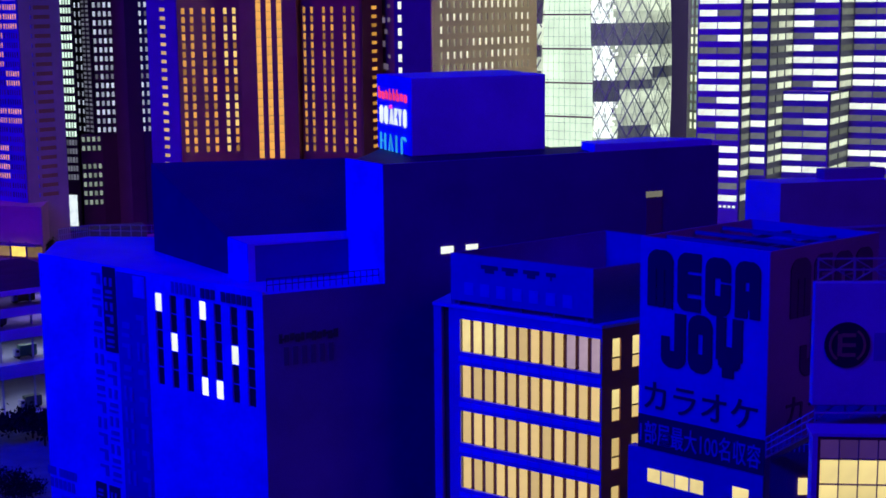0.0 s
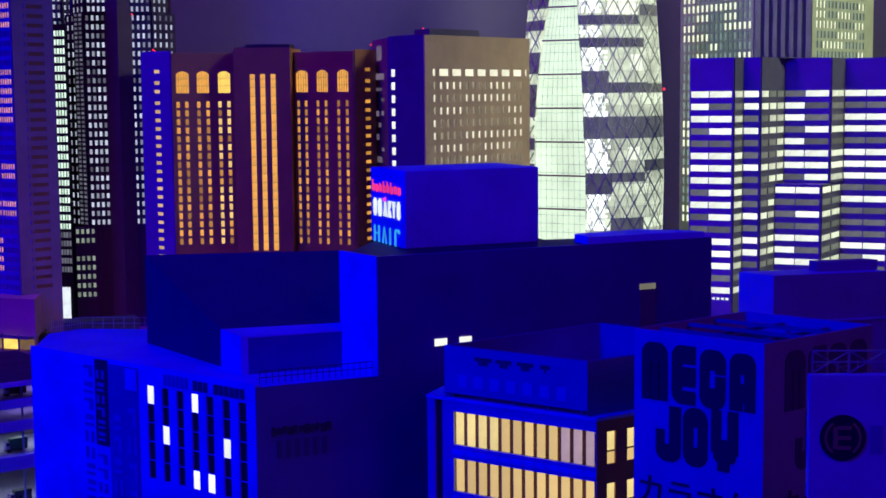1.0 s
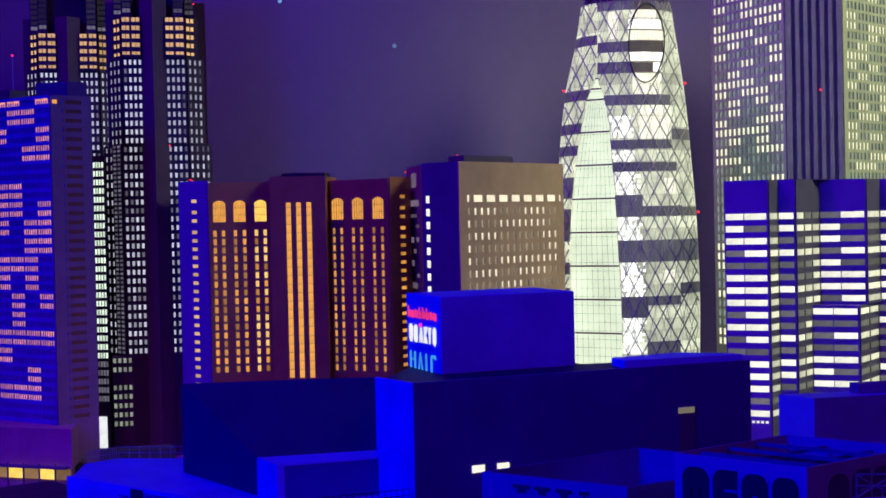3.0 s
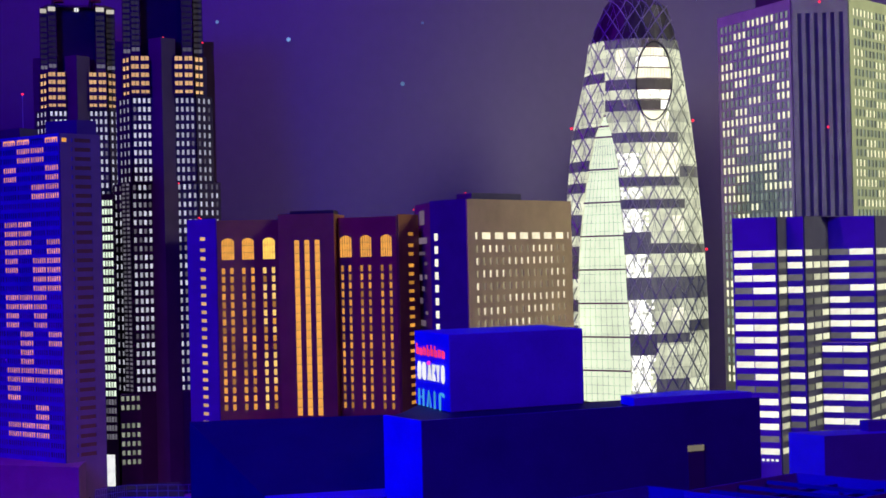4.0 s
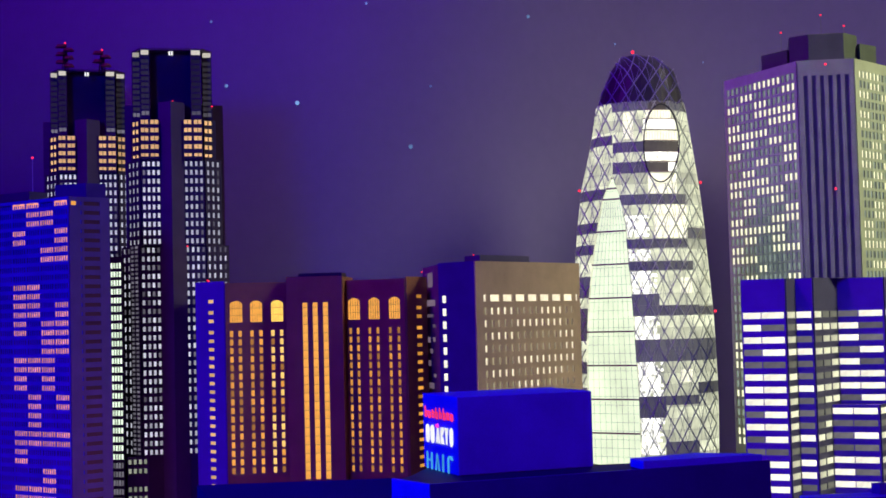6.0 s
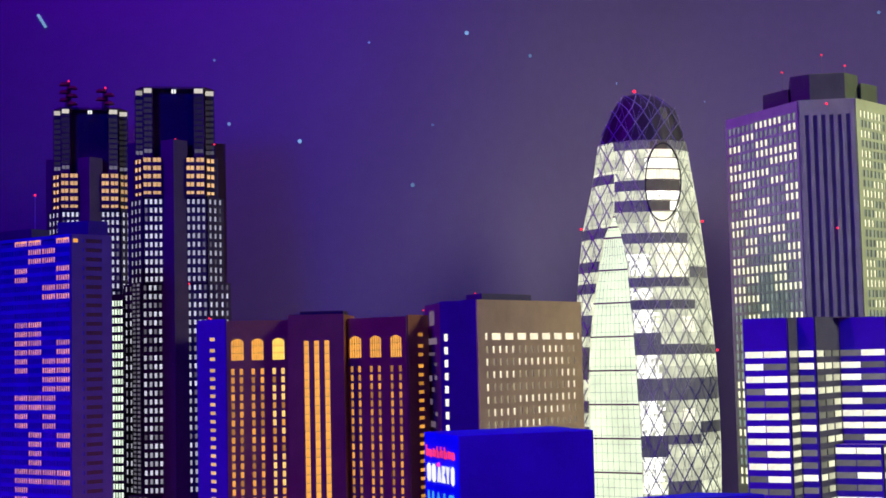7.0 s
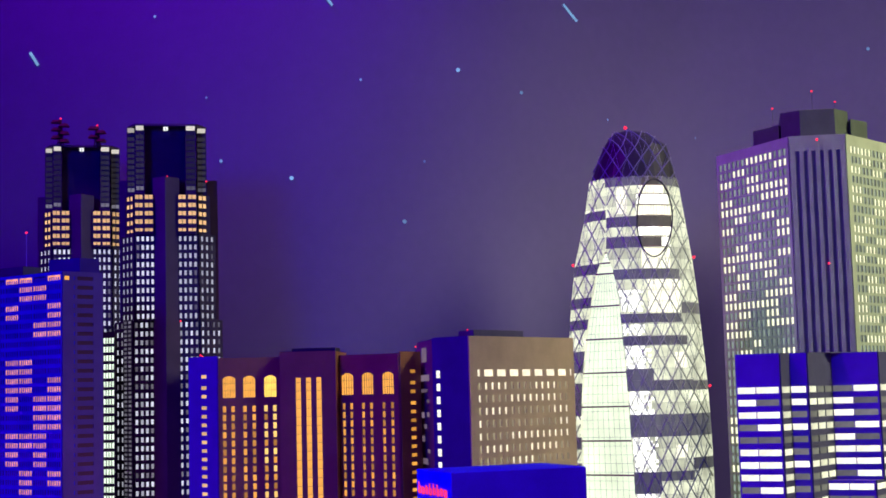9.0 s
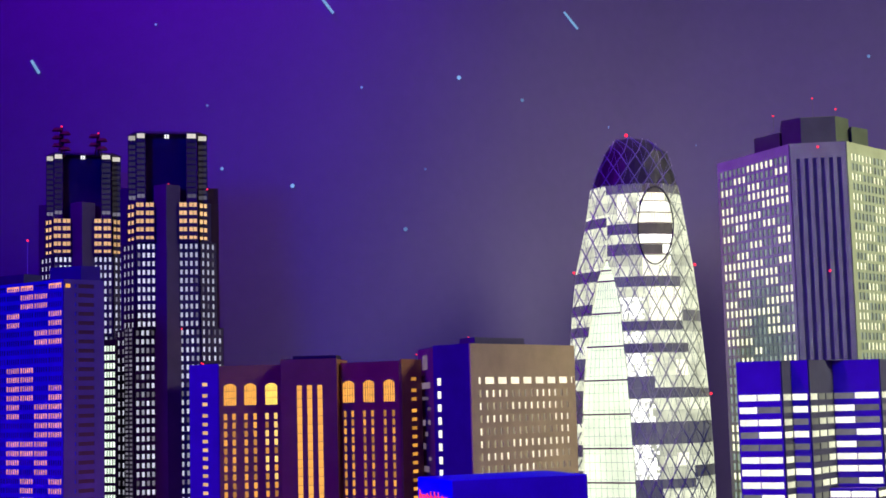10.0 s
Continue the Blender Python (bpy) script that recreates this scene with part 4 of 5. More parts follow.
PROFILE = [(240, 0), (242, 20), (245, 29), (249, 35), (255, 43), (263, 52), (271, 58.5), (281, 62), (298, 68), (330, 77.5), (365, 83), (400, 88.5), (470, 102), (550, 111), (640, 118), (700, 122), (780, 125), (860, 126), (960, 124), (1127, 116)]


def radius(y):
    for (ya, ra), (yb, rb) in zip(PROFILE, PROFILE[1:]):
        if y <= yb:
            return (ra + (rb - ra) * (y - ya) / (yb - ya)) * CM
    return PROFILE[-1][1] * CM


def gap_edges(y):
    """Angles of the two edges of the plain glass strip between the lobes."""
    a = table([(240, -42), (330, -49), (460, -47), (496, -63), (550, -73), (613, -83), (673, -90), (733, -95), (850, -97)], y)
    b = table([(240, -42), (330, -49), (460, -46), (496, -34), (550, -25), (613, -21), (673, -17), (733, -15), (850, -10)], y)
    r = radius(y) / CM
    return math.asin(max(-0.98, min(0.98, a / r))), math.asin(max(-0.98, min(0.98, b / r)))


def cp(phi, y, out=0.0):
    r = radius(y) + out
    return CC + CE * (r * math.sin(phi) + lean(y) * CM) + CN * (r * math.cos(phi) * 0.92) + Vector((0, 0, max(0.0, ZC(y))))


def panel(name, ya, yb, pa, pb, material, out=0.0, nz=2, nphi=14):
    """A curved glass panel; pa and pb give its side angles at a height."""
    g = Geo()
    for i in range(nz):
        y0, y1 = ya + (yb - ya) * i / nz, ya + (yb - ya) * (i + 1) / nz
        for k in range(nphi):
            f0, f1 = k / nphi, (k + 1) / nphi
            q = [(y1, f0), (y1, f1), (y0, f1), (y0, f0)]
            g.poly([cp(pa(y) + (pb(y) - pa(y)) * f, y, out) for y, f in q])
    return g.make(name, material, cocoon)


left_a, left_b = (lambda y: -math.pi), (lambda y: gap_edges(y)[0])
right_a, right_b = (lambda y: gap_edges(y)[1]), (lambda y: math.pi)
FLOORS = [330, 346, 362, 381, 400, 418, 436, 455, 474, 493, 511, 530, 550, 572, 590, 610, 628, 648, 668, 688, 706, 727, 747, 766, 785, 805, 825, 845, 864, 884, 904, 924, 944, 965, 986, 1010, 1035, 1058]
for ya, yb in zip(FLOORS, FLOORS[1:]):
    panel("glass_band", ya, yb, right_a, right_b, COCOON_LIT if ya > 340 else COCOON_DIM, nz=1, nphi=24)
    panel("glass_band", ya, yb, left_a, left_b, COCOON_LIT, nz=1, nphi=14)


def at_x(x):
    return lambda y: math.asin(max(-0.99, min(0.99, (x - 1120 - 0.026 * (y - 240) - lean(y)) * CM / radius(y))))


DARK_R = [(400, 418, None, 1137), (435, 455, None, 1145), (493, 511, None, 1205), (572, 588, None, 1207), (552, 572, 1208, 1262), (611, 627, None, 1217), (668, 706, None, 1160), (688, 706, 1160, 1226), (690, 706, 1226, 1265),
          (747, 785, None, 1265), (823, 843, 1225, 1265), (845, 882, None, 1171), (845, 861, 1171, 1226), (924, 952, 1170, 1226), (968, 1000, None, 1200)]
for ya, yb, xa, xb in DARK_R:
    panel("dark_glass", ya, yb, right_a if xa is None else at_x(xa), at_x(xb), COCOON_DIM, out=0.0015, nz=1)
for ya, yb in ((386, 403), (480, 499), (539, 558), (578, 596), (634, 672), (690, 748), (785, 806), (830, 850), (900, 925), (965, 990)):
    panel("dark_glass", ya, yb, left_a, left_b, COCOON_DIM, out=0.0015, nz=1)
gr = random.Random(17)


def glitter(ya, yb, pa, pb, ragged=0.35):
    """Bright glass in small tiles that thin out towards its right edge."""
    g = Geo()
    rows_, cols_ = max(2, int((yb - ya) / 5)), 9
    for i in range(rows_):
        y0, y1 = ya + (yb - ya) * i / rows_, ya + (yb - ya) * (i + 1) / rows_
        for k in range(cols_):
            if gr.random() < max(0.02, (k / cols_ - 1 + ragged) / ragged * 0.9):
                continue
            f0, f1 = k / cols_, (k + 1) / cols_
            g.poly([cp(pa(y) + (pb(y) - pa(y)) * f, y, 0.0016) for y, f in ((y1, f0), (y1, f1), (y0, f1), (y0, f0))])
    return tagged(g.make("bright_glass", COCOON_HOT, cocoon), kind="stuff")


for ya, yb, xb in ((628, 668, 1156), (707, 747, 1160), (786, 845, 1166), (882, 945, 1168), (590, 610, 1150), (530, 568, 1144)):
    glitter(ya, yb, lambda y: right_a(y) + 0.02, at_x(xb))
for ya, yb, xa, xb in ((512, 570, 1152, 1206), (456, 492, 1142, 1190), (640, 668, 1195, 1215), (800, 822, 1195, 1215), (348, 395, 1100, 1118)):
    panel("bright_glass", ya, yb, at_x(xa), at_x(xb), COCOON_WARM, out=0.0016, nz=2)
# oval window: bright floors with dark slots between them
for ya, yb, mat, xa, xb in ((346, 360, COCOON_WARM, 1138, 1180), (362, 379, COCOON_HOT, 1134, 1188), (382, 398, COCOON_WARM, 1133, 1190), (400, 418, BRONZE, 1134, 1193), (419, 434, COCOON_HOT, 1136, 1192), (437, 454, BRONZE, 1143, 1176), (437, 454, COCOON_HOT, 1176, 1190)):
    panel("oval_floor", ya, yb, at_x(xa), at_x(xb), mat, out=0.003, nz=1, nphi=8)
panel("oval_floor", 331, 345, at_x(1143), at_x(1172), BRONZE, out=0.003, nz=1, nphi=8)
for y, xa, xb in ((345.5, 1138, 1184), (361, 1134, 1188), (380.5, 1133, 1191), (399, 1133, 1193), (418.5, 1136, 1193), (436, 1140, 1192), (453.5, 1149, 1186)):
    a, b = at_x(xa)(y), at_x(xb)(y)
    slot = Geo()
    for k in range(6):
        slot.rod(cp(a + (b - a) * k / 6, y, 0.004), cp(a + (b - a) * (k + 1) / 6, y, 0.004), 0.0017 * CS)
    slot.make("floor_edge", LEDGE, cocoon)
slot = Geo()
for k in range(1, 12):
    for ya, yb in ((347, 361), (363, 380), (382, 398), (420, 435)):
        f = k / 12
        a, b = (at_x(1135 + 56 * f)(y) for y in (ya, yb))
        slot.rod(cp(a, ya, 0.0036), cp(b, yb, 0.0036), 0.00045 * CS)
tagged(slot.make("oval_mullion", LEDGE, cocoon), kind="stuff")
# plain strip with dark floor lines
g = Geo()
STEPS = [458, 500, 550, 600, 650, 700, 750, 800, 850, 900, 950, 1000, 1058]
for y0, y1 in zip(STEPS, STEPS[1:]):
    (a0, b0), (a1, b1) = gap_edges(y0), gap_edges(y1)
    g.poly([cp(a1, y1, -0.006), cp(b1, y1, -0.006), cp(b0, y0, -0.006), cp(a0, y0, -0.006)])
g.make("glass_strip", COCOON_STRIP, cocoon, "pale green glass strip with floor lines")
for y in (462, 480, 499, 556, 614, 673, 732, 791, 850, 909, 968, 1027):
    a, b = gap_edges(y)
    Geo().rod(cp(a, y, 0.001), cp(b, y, 0.001), 0.0036 * CS).make("floor_edge", LEDGE, cocoon)
strip_bars = Geo()
for k in range(1, 9):
    pts = []
    for y in STEPS[1:]:
        a, b = gap_edges(y)
        pts.append(cp(a, y, -0.004).lerp(cp(b, y, -0.004), k / 9))
    for p, q in zip(pts, pts[1:]):
        strip_bars.rod(p, q, 0.0006 * CS)
for y in range(470, 1055, 15):
    a, b = gap_edges(y)
    strip_bars.rod(cp(a, y, -0.004), cp(b, y, -0.004), 0.0006 * CS)
tagged(strip_bars.make("strip_glazing", GREY, cocoon), kind="stuff")


# diagonal lattice over the lobes: rods in two directions on the front and the back of the skin
def lattice(name, y0, y1, pa, pb, material, pitch, slope, thick, out=0.004, seg=8.0, level=0.0, jitter=0.0, back=False):
    """pitch and slope in modules across the front; pa and pb bound the angle."""
    g, rng = Geo(), random.Random(int(pitch * 100))
    for side in ((1, -1) if back else (1,)):
        for sign in (-1, 1):
            for k in range(-70, 71):
                y, last, off = y0, None, rng.uniform(-jitter, jitter)
                while y <= y1:
                    sx = (k * pitch + off + sign * slope * (y - 240)) * CM / (radius(y) + 1e-6)
                    phi = math.asin(sx) if abs(sx) <= 0.965 else None
                    if phi is not None and side < 0:
                        phi = math.pi - phi
                    if phi is not None and side > 0 and ((sx * radius(y) / CM - 34) / 29) ** 2 + ((y - 404) / 68) ** 2 < 1:
                        phi = None                 # the oval window is free of rods
                    if phi is not None and (side < 0 or pa(y) - 0.001 <= phi <= pb(y) + 0.001):
                        p = cp(phi, y, out)
                        if last is not None:
                            g.rod(last, p, thick)
                        last = p
                    else:
                        last = None
                    y += seg
    return tagged(g.make(name, material, cocoon), kind="stuff")


LATTICE = painted("lattice_paint", (0.36, 0.40, 0.28), rough=0.45)
CROWN = painted("crown_lattice_paint", (0.15, 0.14, 0.24), rough=0.5)
near_l, near_r = (lambda y: -1.75), (lambda y: 1.75)
for lo, hi in ((right_a, near_r), (near_l, left_b)):
    lattice("lattice", 330, 1055, lo, hi, LATTICE, 23.5, 0.50, 0.0022 * CS)
    lattice("fine_lattice", 330, 1055, lo, hi, LATTICE, 16.5, 0.24, 0.0009 * CS, out=0.0025, jitter=3)
    lattice("fine_lattice", 330, 1055, lo, hi, LATTICE, 27, 0.10, 0.0005 * CS, out=0.0022, jitter=4)
rings = Geo()
for y in FLOORS[1:-3]:
    for lo, hi in ((right_a(y), 1.7), (-1.7, left_b(y))):
        n = max(3, int((hi - lo) / 0.12))
        for k in range(n):
            rings.rod(cp(lo + (hi - lo) * k / n, y, 0.002), cp(lo + (hi - lo) * (k + 1) / n, y, 0.002), 0.0006 * CS)
tagged(rings.make("floor_ring", LATTICE, cocoon), kind="stuff")
lattice("crown_lattice", 240, 333, near_l, near_r, CROWN, 24, 0.62, 0.0020 * CS, seg=3.0)
lattice("crown_lattice", 240, 333, near_l, near_r, CROWN, 24, 0.28, 0.0007 * CS, seg=3.0, out=0.002, jitter=5)
panel("crown_skin", 241, 330, lambda y: -math.pi, lambda y: math.pi, BLACK, out=-0.006, nz=30, nphi=24)
edge = Geo()
for i in range(40):
    t0, t1 = 2 * math.pi * i / 40, 2 * math.pi * (i + 1) / 40
    e0, e1 = ((math.asin(((34 + 29 * math.cos(t)) * CM) / radius(404 + 68 * math.sin(t))), 404 + 68 * math.sin(t)) for t in (t0, t1))
    edge.rod(cp(*e0, 0.008), cp(*e1, 0.008), 0.0028 * CS)
edge.make("oval_frame", BLACK, cocoon, "dark oval frame on the glass")
beacon((0.690, 5.88, ZC(236)), r=0.0070)
for phi, y in ((-1.5, 475), (1.5, 468), (-1.5, 705), (1.5, 700)):
    beacon(tuple(cp(phi, y, 0.008)), r=0.0056)

# ---- nearer blocks along the street ----
mid = thing("office_block", (0.2, 1.9, 0), "narrow office block with rows of lit warm windows", "building")
ML, MC, MR, MB = (0.034, 1.880), (0.203, 1.750), (0.421, 1.892), (0.255, 2.050)
WM = Wall(ML, MC)
P = lambda u, o_=0.0: tuple(WM.pt(u, o_, 0))[:2]
side_dir = Vector((math.cos(radians(33)), math.sin(radians(33)), 0))
corner = WM.pt(0.226, 0, 0)
far = corner + side_dir * 0.24
ns = Vector((side_dir.y, -side_dir.x, 0))
core = [P(-0.028, -0.006), tuple(WM.pt(0.226, -0.006, 0) - ns * 0.006)[:2], tuple(far - ns * 0.006)[:2], (0.22, 2.02), (0.06, 2.0)]
Geo().prism(core, 0, 0.4085).make("core", UMBER, mid)
WMi = Wall(P(0, -0.004), P(0.226, -0.004))
cols = even(0.0150, 0.01762, 0.0145, 12)
rows = [(round(z - 0.0435, 4), z) for z in (0.0265, 0.0885, 0.1505, 0.2115, 0.2730, 0.3340, 0.3950)][1:]
Geo().skin(WMi, 0.0118, 0.226, 0.0, 0.4085, [(0.0138, 0.2252)], rows, 0.004).make("front_wall", PALE, mid)
for j, (za, zb) in enumerate(rows):
    for i, (ua, ub) in enumerate(cols):
        m = TAN
        if j == 5:
            m = WARM if i < 4 else LILAC if i > 8 else TAN
        pane(mid, WMi, ua + 0.0008, ua + 0.0118, za + 0.0006, zb - 0.0006, 0.0010, m)
    Geo().box(WMi, 0.0118, 0.226, 0.004, 0.0052, za - 0.0125, za - 0.0055).make("ledge", WHITE, mid)
    for i in range(1, 12):
        Geo().box(WMi, 0.0138 + i * 0.01762 - 0.0003, 0.0138 + i * 0.01762 + 0.0003, 0.0052, 0.0057, za - 0.0160, za - 0.0015).make("spandrel_joint", PALE, mid)
Geo().box(WM, -0.0285, -0.016, -0.02, 0.0, 0.0, 0.4075).make("drain_pier", PALE, mid)
Geo().box(WM, -0.004, 0.0118, -0.02, 0.0, 0.0, 0.4075).make("pier", PALE, mid)
WSd = Wall(tuple(corner)[:2], tuple(far)[:2])
g = Geo().skin(Wall(tuple(corner - WSd.n * 0.004)[:2], tuple(far - WSd.n * 0.004)[:2]), 0, WSd.length, 0, 0.4085, [(0.0165, 0.0300), (0.0485, 0.0610), (0.082, 0.095)],
               [(round(z - 0.0400, 4), z) for z in (0.027, 0.0885, 0.15, 0.2065, 0.2680, 0.3296, 0.3935)][1:], 0.004)
g.make("side_wall", REDBROWN, mid)
for z in (0.0885, 0.15, 0.2065, 0.2680, 0.3296, 0.3935):
    for u in (0.0165, 0.0485, 0.082):
        pane(mid, WSd, u, u + 0.0135, z - 0.0400, z - 0.0250, -0.0025, TAN)
        pane(mid, WSd, u, u + 0.0135, z - 0.0235, z, -0.0025, WARM if z > 0.3 else TAN)
        Geo().box(WSd, u, u + 0.0135, -0.003, -0.0005, z - 0.0250, z - 0.0235).make("mid_rail", UMBER, mid)
# roof ledge and open-topped hoarding
Geo().prism([P(-0.029, 0.002), P(0.227, 0.002), tuple(far + Vector((0.002, -0.003, 0)))[:2], (0.22, 2.024), (0.055, 2.004)], 0.4085, 0.4125).make("roof_ledge", WHITE, mid)
hoard = thing("roof_hoarding", (0.2, 1.9, 0.4125), "open-topped roof hoarding with faded unreadable writing", "sign")
HP = [Vector(p) for p in (ML, MC, MR, MB)]
mid_pt = sum(HP, Vector((0, 0))) / 4
for k in range(4):
    a, b = HP[k], HP[(k + 1) % 4]
    ai, bi = a.lerp(mid_pt, 0.03), b.lerp(mid_pt, 0.03)
    Geo().prism([tuple(a), tuple(b), tuple(bi), tuple(ai)], 0.4190 if k == 0 else 0.4125, 0.480).make("hoarding_panel", FADEDBLUE, hoard)
for k in range(5):
    Geo().rod((*P(0.01 + 0.048 * k, -0.004), 0.4125), (*P(0.01 + 0.048 * k, -0.004), 0.4195), 0.002).make("foot", STEEL, hoard)
for k, (a, b) in enumerate(((0.048, 0.074), (0.080, 0.104), (0.112, 0.136), (0.146, 0.160))):
    pane(hoard, WM, a, b, 0.4640, 0.4690, 0.0008, MARK, "sign_mark", 0.0012)
    pane(hoard, WM, a + 0.006, b - 0.006, 0.4590, 0.4640, 0.0008, MARK, "sign_mark", 0.0012)
bars(hoard, WM, 0.022, 0.195, 0.4280, 0.4440, 7, 0.0008, painted("pale_blue_print", (0.27, 0.27, 0.60)), gap=0.45)

# karaoke block
mega = thing("karaoke_block", (0.36, 1.7, 0), "karaoke block with big dark block marks on its sign walls", "building")
GL, GC, GR, GB = (0.247, 1.667), (0.368, 1.550), (0.521, 1.670), (0.400, 1.787)
Geo().prism([GL, GC, GR, GB], 0, 0.505).make("core", PALE, mega)
GP = [Vector(p) for p in (GL, GC, GR, GB)]
mp = sum(GP, Vector((0, 0))) / 4
for k in range(4):
    a, b = GP[k], GP[(k + 1) % 4]
    ai, bi = a.lerp(mp, 0.025), b.lerp(mp, 0.025)
    Geo().prism([tuple(a), tuple(b), tuple(bi), tuple(ai)], 0.505, 0.533).make("parapet", PALE, mega)
for f in (0.2, 0.45, 0.7):
    a, b = GP[0].lerp(GP[3], f), GP[1].lerp(GP[2], f)
    a, b = a.lerp(b, 0.03), b.lerp(a, 0.03)
    Geo().rod((*a, 0.5285), (*b, 0.5285), 0.0030).make("roof_beam", NAVYPANEL, mega)
for f in (0.35, 0.7):
    a, b = GP[0].lerp(GP[1], f), GP[3].lerp(GP[2], f)
    Geo().rod((*a.lerp(b, 0.04), 0.524), (*b.lerp(a, 0.04), 0.524), 0.0026).make("roof_beam", NAVYPANEL, mega)
Geo().prism([tuple(p.lerp(mp, 0.05)) for p in GP], 0.505, 0.507).make("roof_deck", TAR, mega)


def block_mark(parent, w, u0, u1, z0, z1, cuts, corners=(0.3, 0.3, 0.0, 0.0), o_=0.0004, nu=44, nz=52, material=None):
    """A big block of a sign with rounded corners (top left, top right, bottom right, bottom left) and slots cut out of it."""
    u0, u1, material = u0 + 0.0008, u1 - 0.0008, material or DARKC
    wide, high, deep = u1 - u0, z1 - z0, 0.0012

    def inside(a, b):
        if any(c[0] < a < c[1] and c[2] < b < c[3] for c in cuts):
            return False
        for r, ca, cb in zip(corners, (0, 1, 1, 0), (1, 1, 0, 0)):
            rb = r * wide / high
            da, db = (r - abs(a - ca)) / max(r, 1e-6), (rb - abs(b - cb)) / max(rb, 1e-6)
            if r and da > 0 and db > 0 and da * da + db * db > 1:
                return False
        return True

    g = Geo()
    for k in range(nz):
        b = (k + 0.5) / nz
        i = 0
        while i < nu:
            if not inside((i + 0.5) / nu, b):
                i += 1
                continue
            j = i
            while j < nu and inside((j + 0.5) / nu, b):
                j += 1
            g.box(w, u0 + wide * i / nu, u0 + wide * j / nu, o_, o_ + deep, z0 + high * k / nz, z0 + high * (k + 1) / nz)
            i = j
    return g.make("sign_block", material, parent)


WG, WGR = Wall(GL, GC), Wall(GC, GR)
SLOT_M, SLOT_E = [(0.34, 0.385, 0.0, 0.66), (0.65, 0.695, 0.0, 0.66)], [(0.40, 1.0, 0.625, 0.685), (0.40, 1.0, 0.24, 0.30)]
SLOT_G, SLOT_A = [(0.36, 0.62, 0.34, 0.66), (0.62, 1.0, 0.555, 0.605)], [(0.38, 0.57, 0.49, 0.64), (0.50, 0.60, 0.0, 0.15)]
# paler ink for the same marks: low contrast of the shaded wall, as colour
SIDEINK = painted("shaded_side_print", (0.13, 0.11, 0.20))
for w, du, ink in ((WG, 0.0, DARKC), (WGR, 0.0235, SIDEINK)):
    block_mark(mega, w, 0.0105 + du, 0.0465 + du, 0.4545, 0.5200, SLOT_M, (0.4, 0.4, 0, 0), material=ink)
    block_mark(mega, w, 0.0510 + du, 0.0835 + du, 0.4545, 0.5205, SLOT_E, (0.4, 0, 0, 0.4), material=ink)
    block_mark(mega, w, 0.0878 + du, 0.1216 + du, 0.4545, 0.5195, SLOT_G, (0.4, 0.4, 0.4, 0.4), material=ink)
    block_mark(mega, w, 0.1260 + du, 0.1590 + du, 0.4565, 0.5195, SLOT_A, (0.4, 0.4, 0, 0), material=ink)
    block_mark(mega, w, 0.0301 + du, 0.0645 + du, 0.3865, 0.4500, [(0.0, 0.55, 0.56, 1.0), (0.34, 0.55, 0.30, 0.57)], (0, 0.0, 0.4, 0.4), material=ink)
    block_mark(mega, w, 0.0665 + du, 0.0995 + du, 0.3860, 0.4520, [(0.40, 0.61, 0.33, 0.67)], (0.45, 0.45, 0.45, 0.45), material=ink)
    block_mark(mega, w, 0.1030 + du, 0.1385 + du, 0.3865, 0.4540, [(0.36, 0.62, 0.52, 1.0), (0.0, 0.25, 0.0, 0.15), (0.68, 1.0, 0.0, 0.15), (0.0, 0.08, 0.15, 0.28), (0.92, 1.0, 0.15, 0.28), (0.0, 0.15, 0.15, 0.2), (0.85, 1.0, 0.15, 0.2)], (0, 0, 0, 0), material=ink)
    lettering("カラオケ", w, 0.0085 + du, 0.1580 + du, 0.3330, 0.3660, 0.0004, ink, mega)
pane(mega, WG, 0.0002, 0.1682, 0.2850, 0.3250, 0.0006, DARKC, "sign_band", 0.0012)
lettering("1部屋最大100名収容", WG, 0.0040, 0.1640, 0.2915, 0.3185, 0.0012, PALE, mega)
Geo().box(WG, -0.012, 0.1685, -0.01, 0.003, 0.0, 0.2845).make("lower_front", LOWBLUE, mega)
for u in (0.0160, 0.0355, 0.0545, 0.0745):
    pane(mega, WG, u, u + 0.0175, 0.2465, 0.2625, 0.0032, WARM, "window_pane")
pane(mega, WG, 0.1303, 0.1508, 0.2460, 0.2660, 0.0032, WARM, "window_pane")
for u in (0.0330, 0.0630):
    pane(mega, WGR, u, u + 0.018, 0.235, 0.262, 0.001, WARM, "window_pane")

# board with a round mark on a lattice frame, over a glazed shop
EP = (0.3632, 1.350)
WE = Wall(EP, (EP[0] + 0.30, EP[1] - 0.015))
shop = thing("glazed_shop", (0.45, 1.35, 0), "corner shop with a lit glass grid front", "building")
WGb = Wall((0.3523, 1.300), (0.3523 + 0.30, 1.300 - 0.030))
Geo().prism([tuple(WGb.pt(0, -0.006, 0))[:2], tuple(WGb.pt(0.3, -0.006, 0))[:2], (0.70, 1.42), (0.40, 1.47)], 0, 0.398).make("core", GREY, shop)
gx, gz = even(0.0068, 0.01745, 0.0168, 16), [(0.2900, 0.3125), (0.3132, 0.3352), (0.3359, 0.3590), (0.3597, 0.3830), (0.3838, 0.4020)]
Geo().skin(Wall(tuple(WGb.pt(0, -0.006, 0))[:2], tuple(WGb.pt(0.3, -0.006, 0))[:2]), 0, 0.3, 0, 0.408, gx, gz, 0.006).make("glazing_frame", BROWN, shop)
for j, (za, zb) in enumerate(gz):
    for ua, ub in gx:
        pane(shop, WGb, ua, ub, za, zb, -0.0035, WARM if j < 4 else LILAC_DIM)
Geo().box(WGb, -0.0005, 0.0040, -0.02, 0.0015, 0.0, 0.408).make("corner_post", PALE, shop)
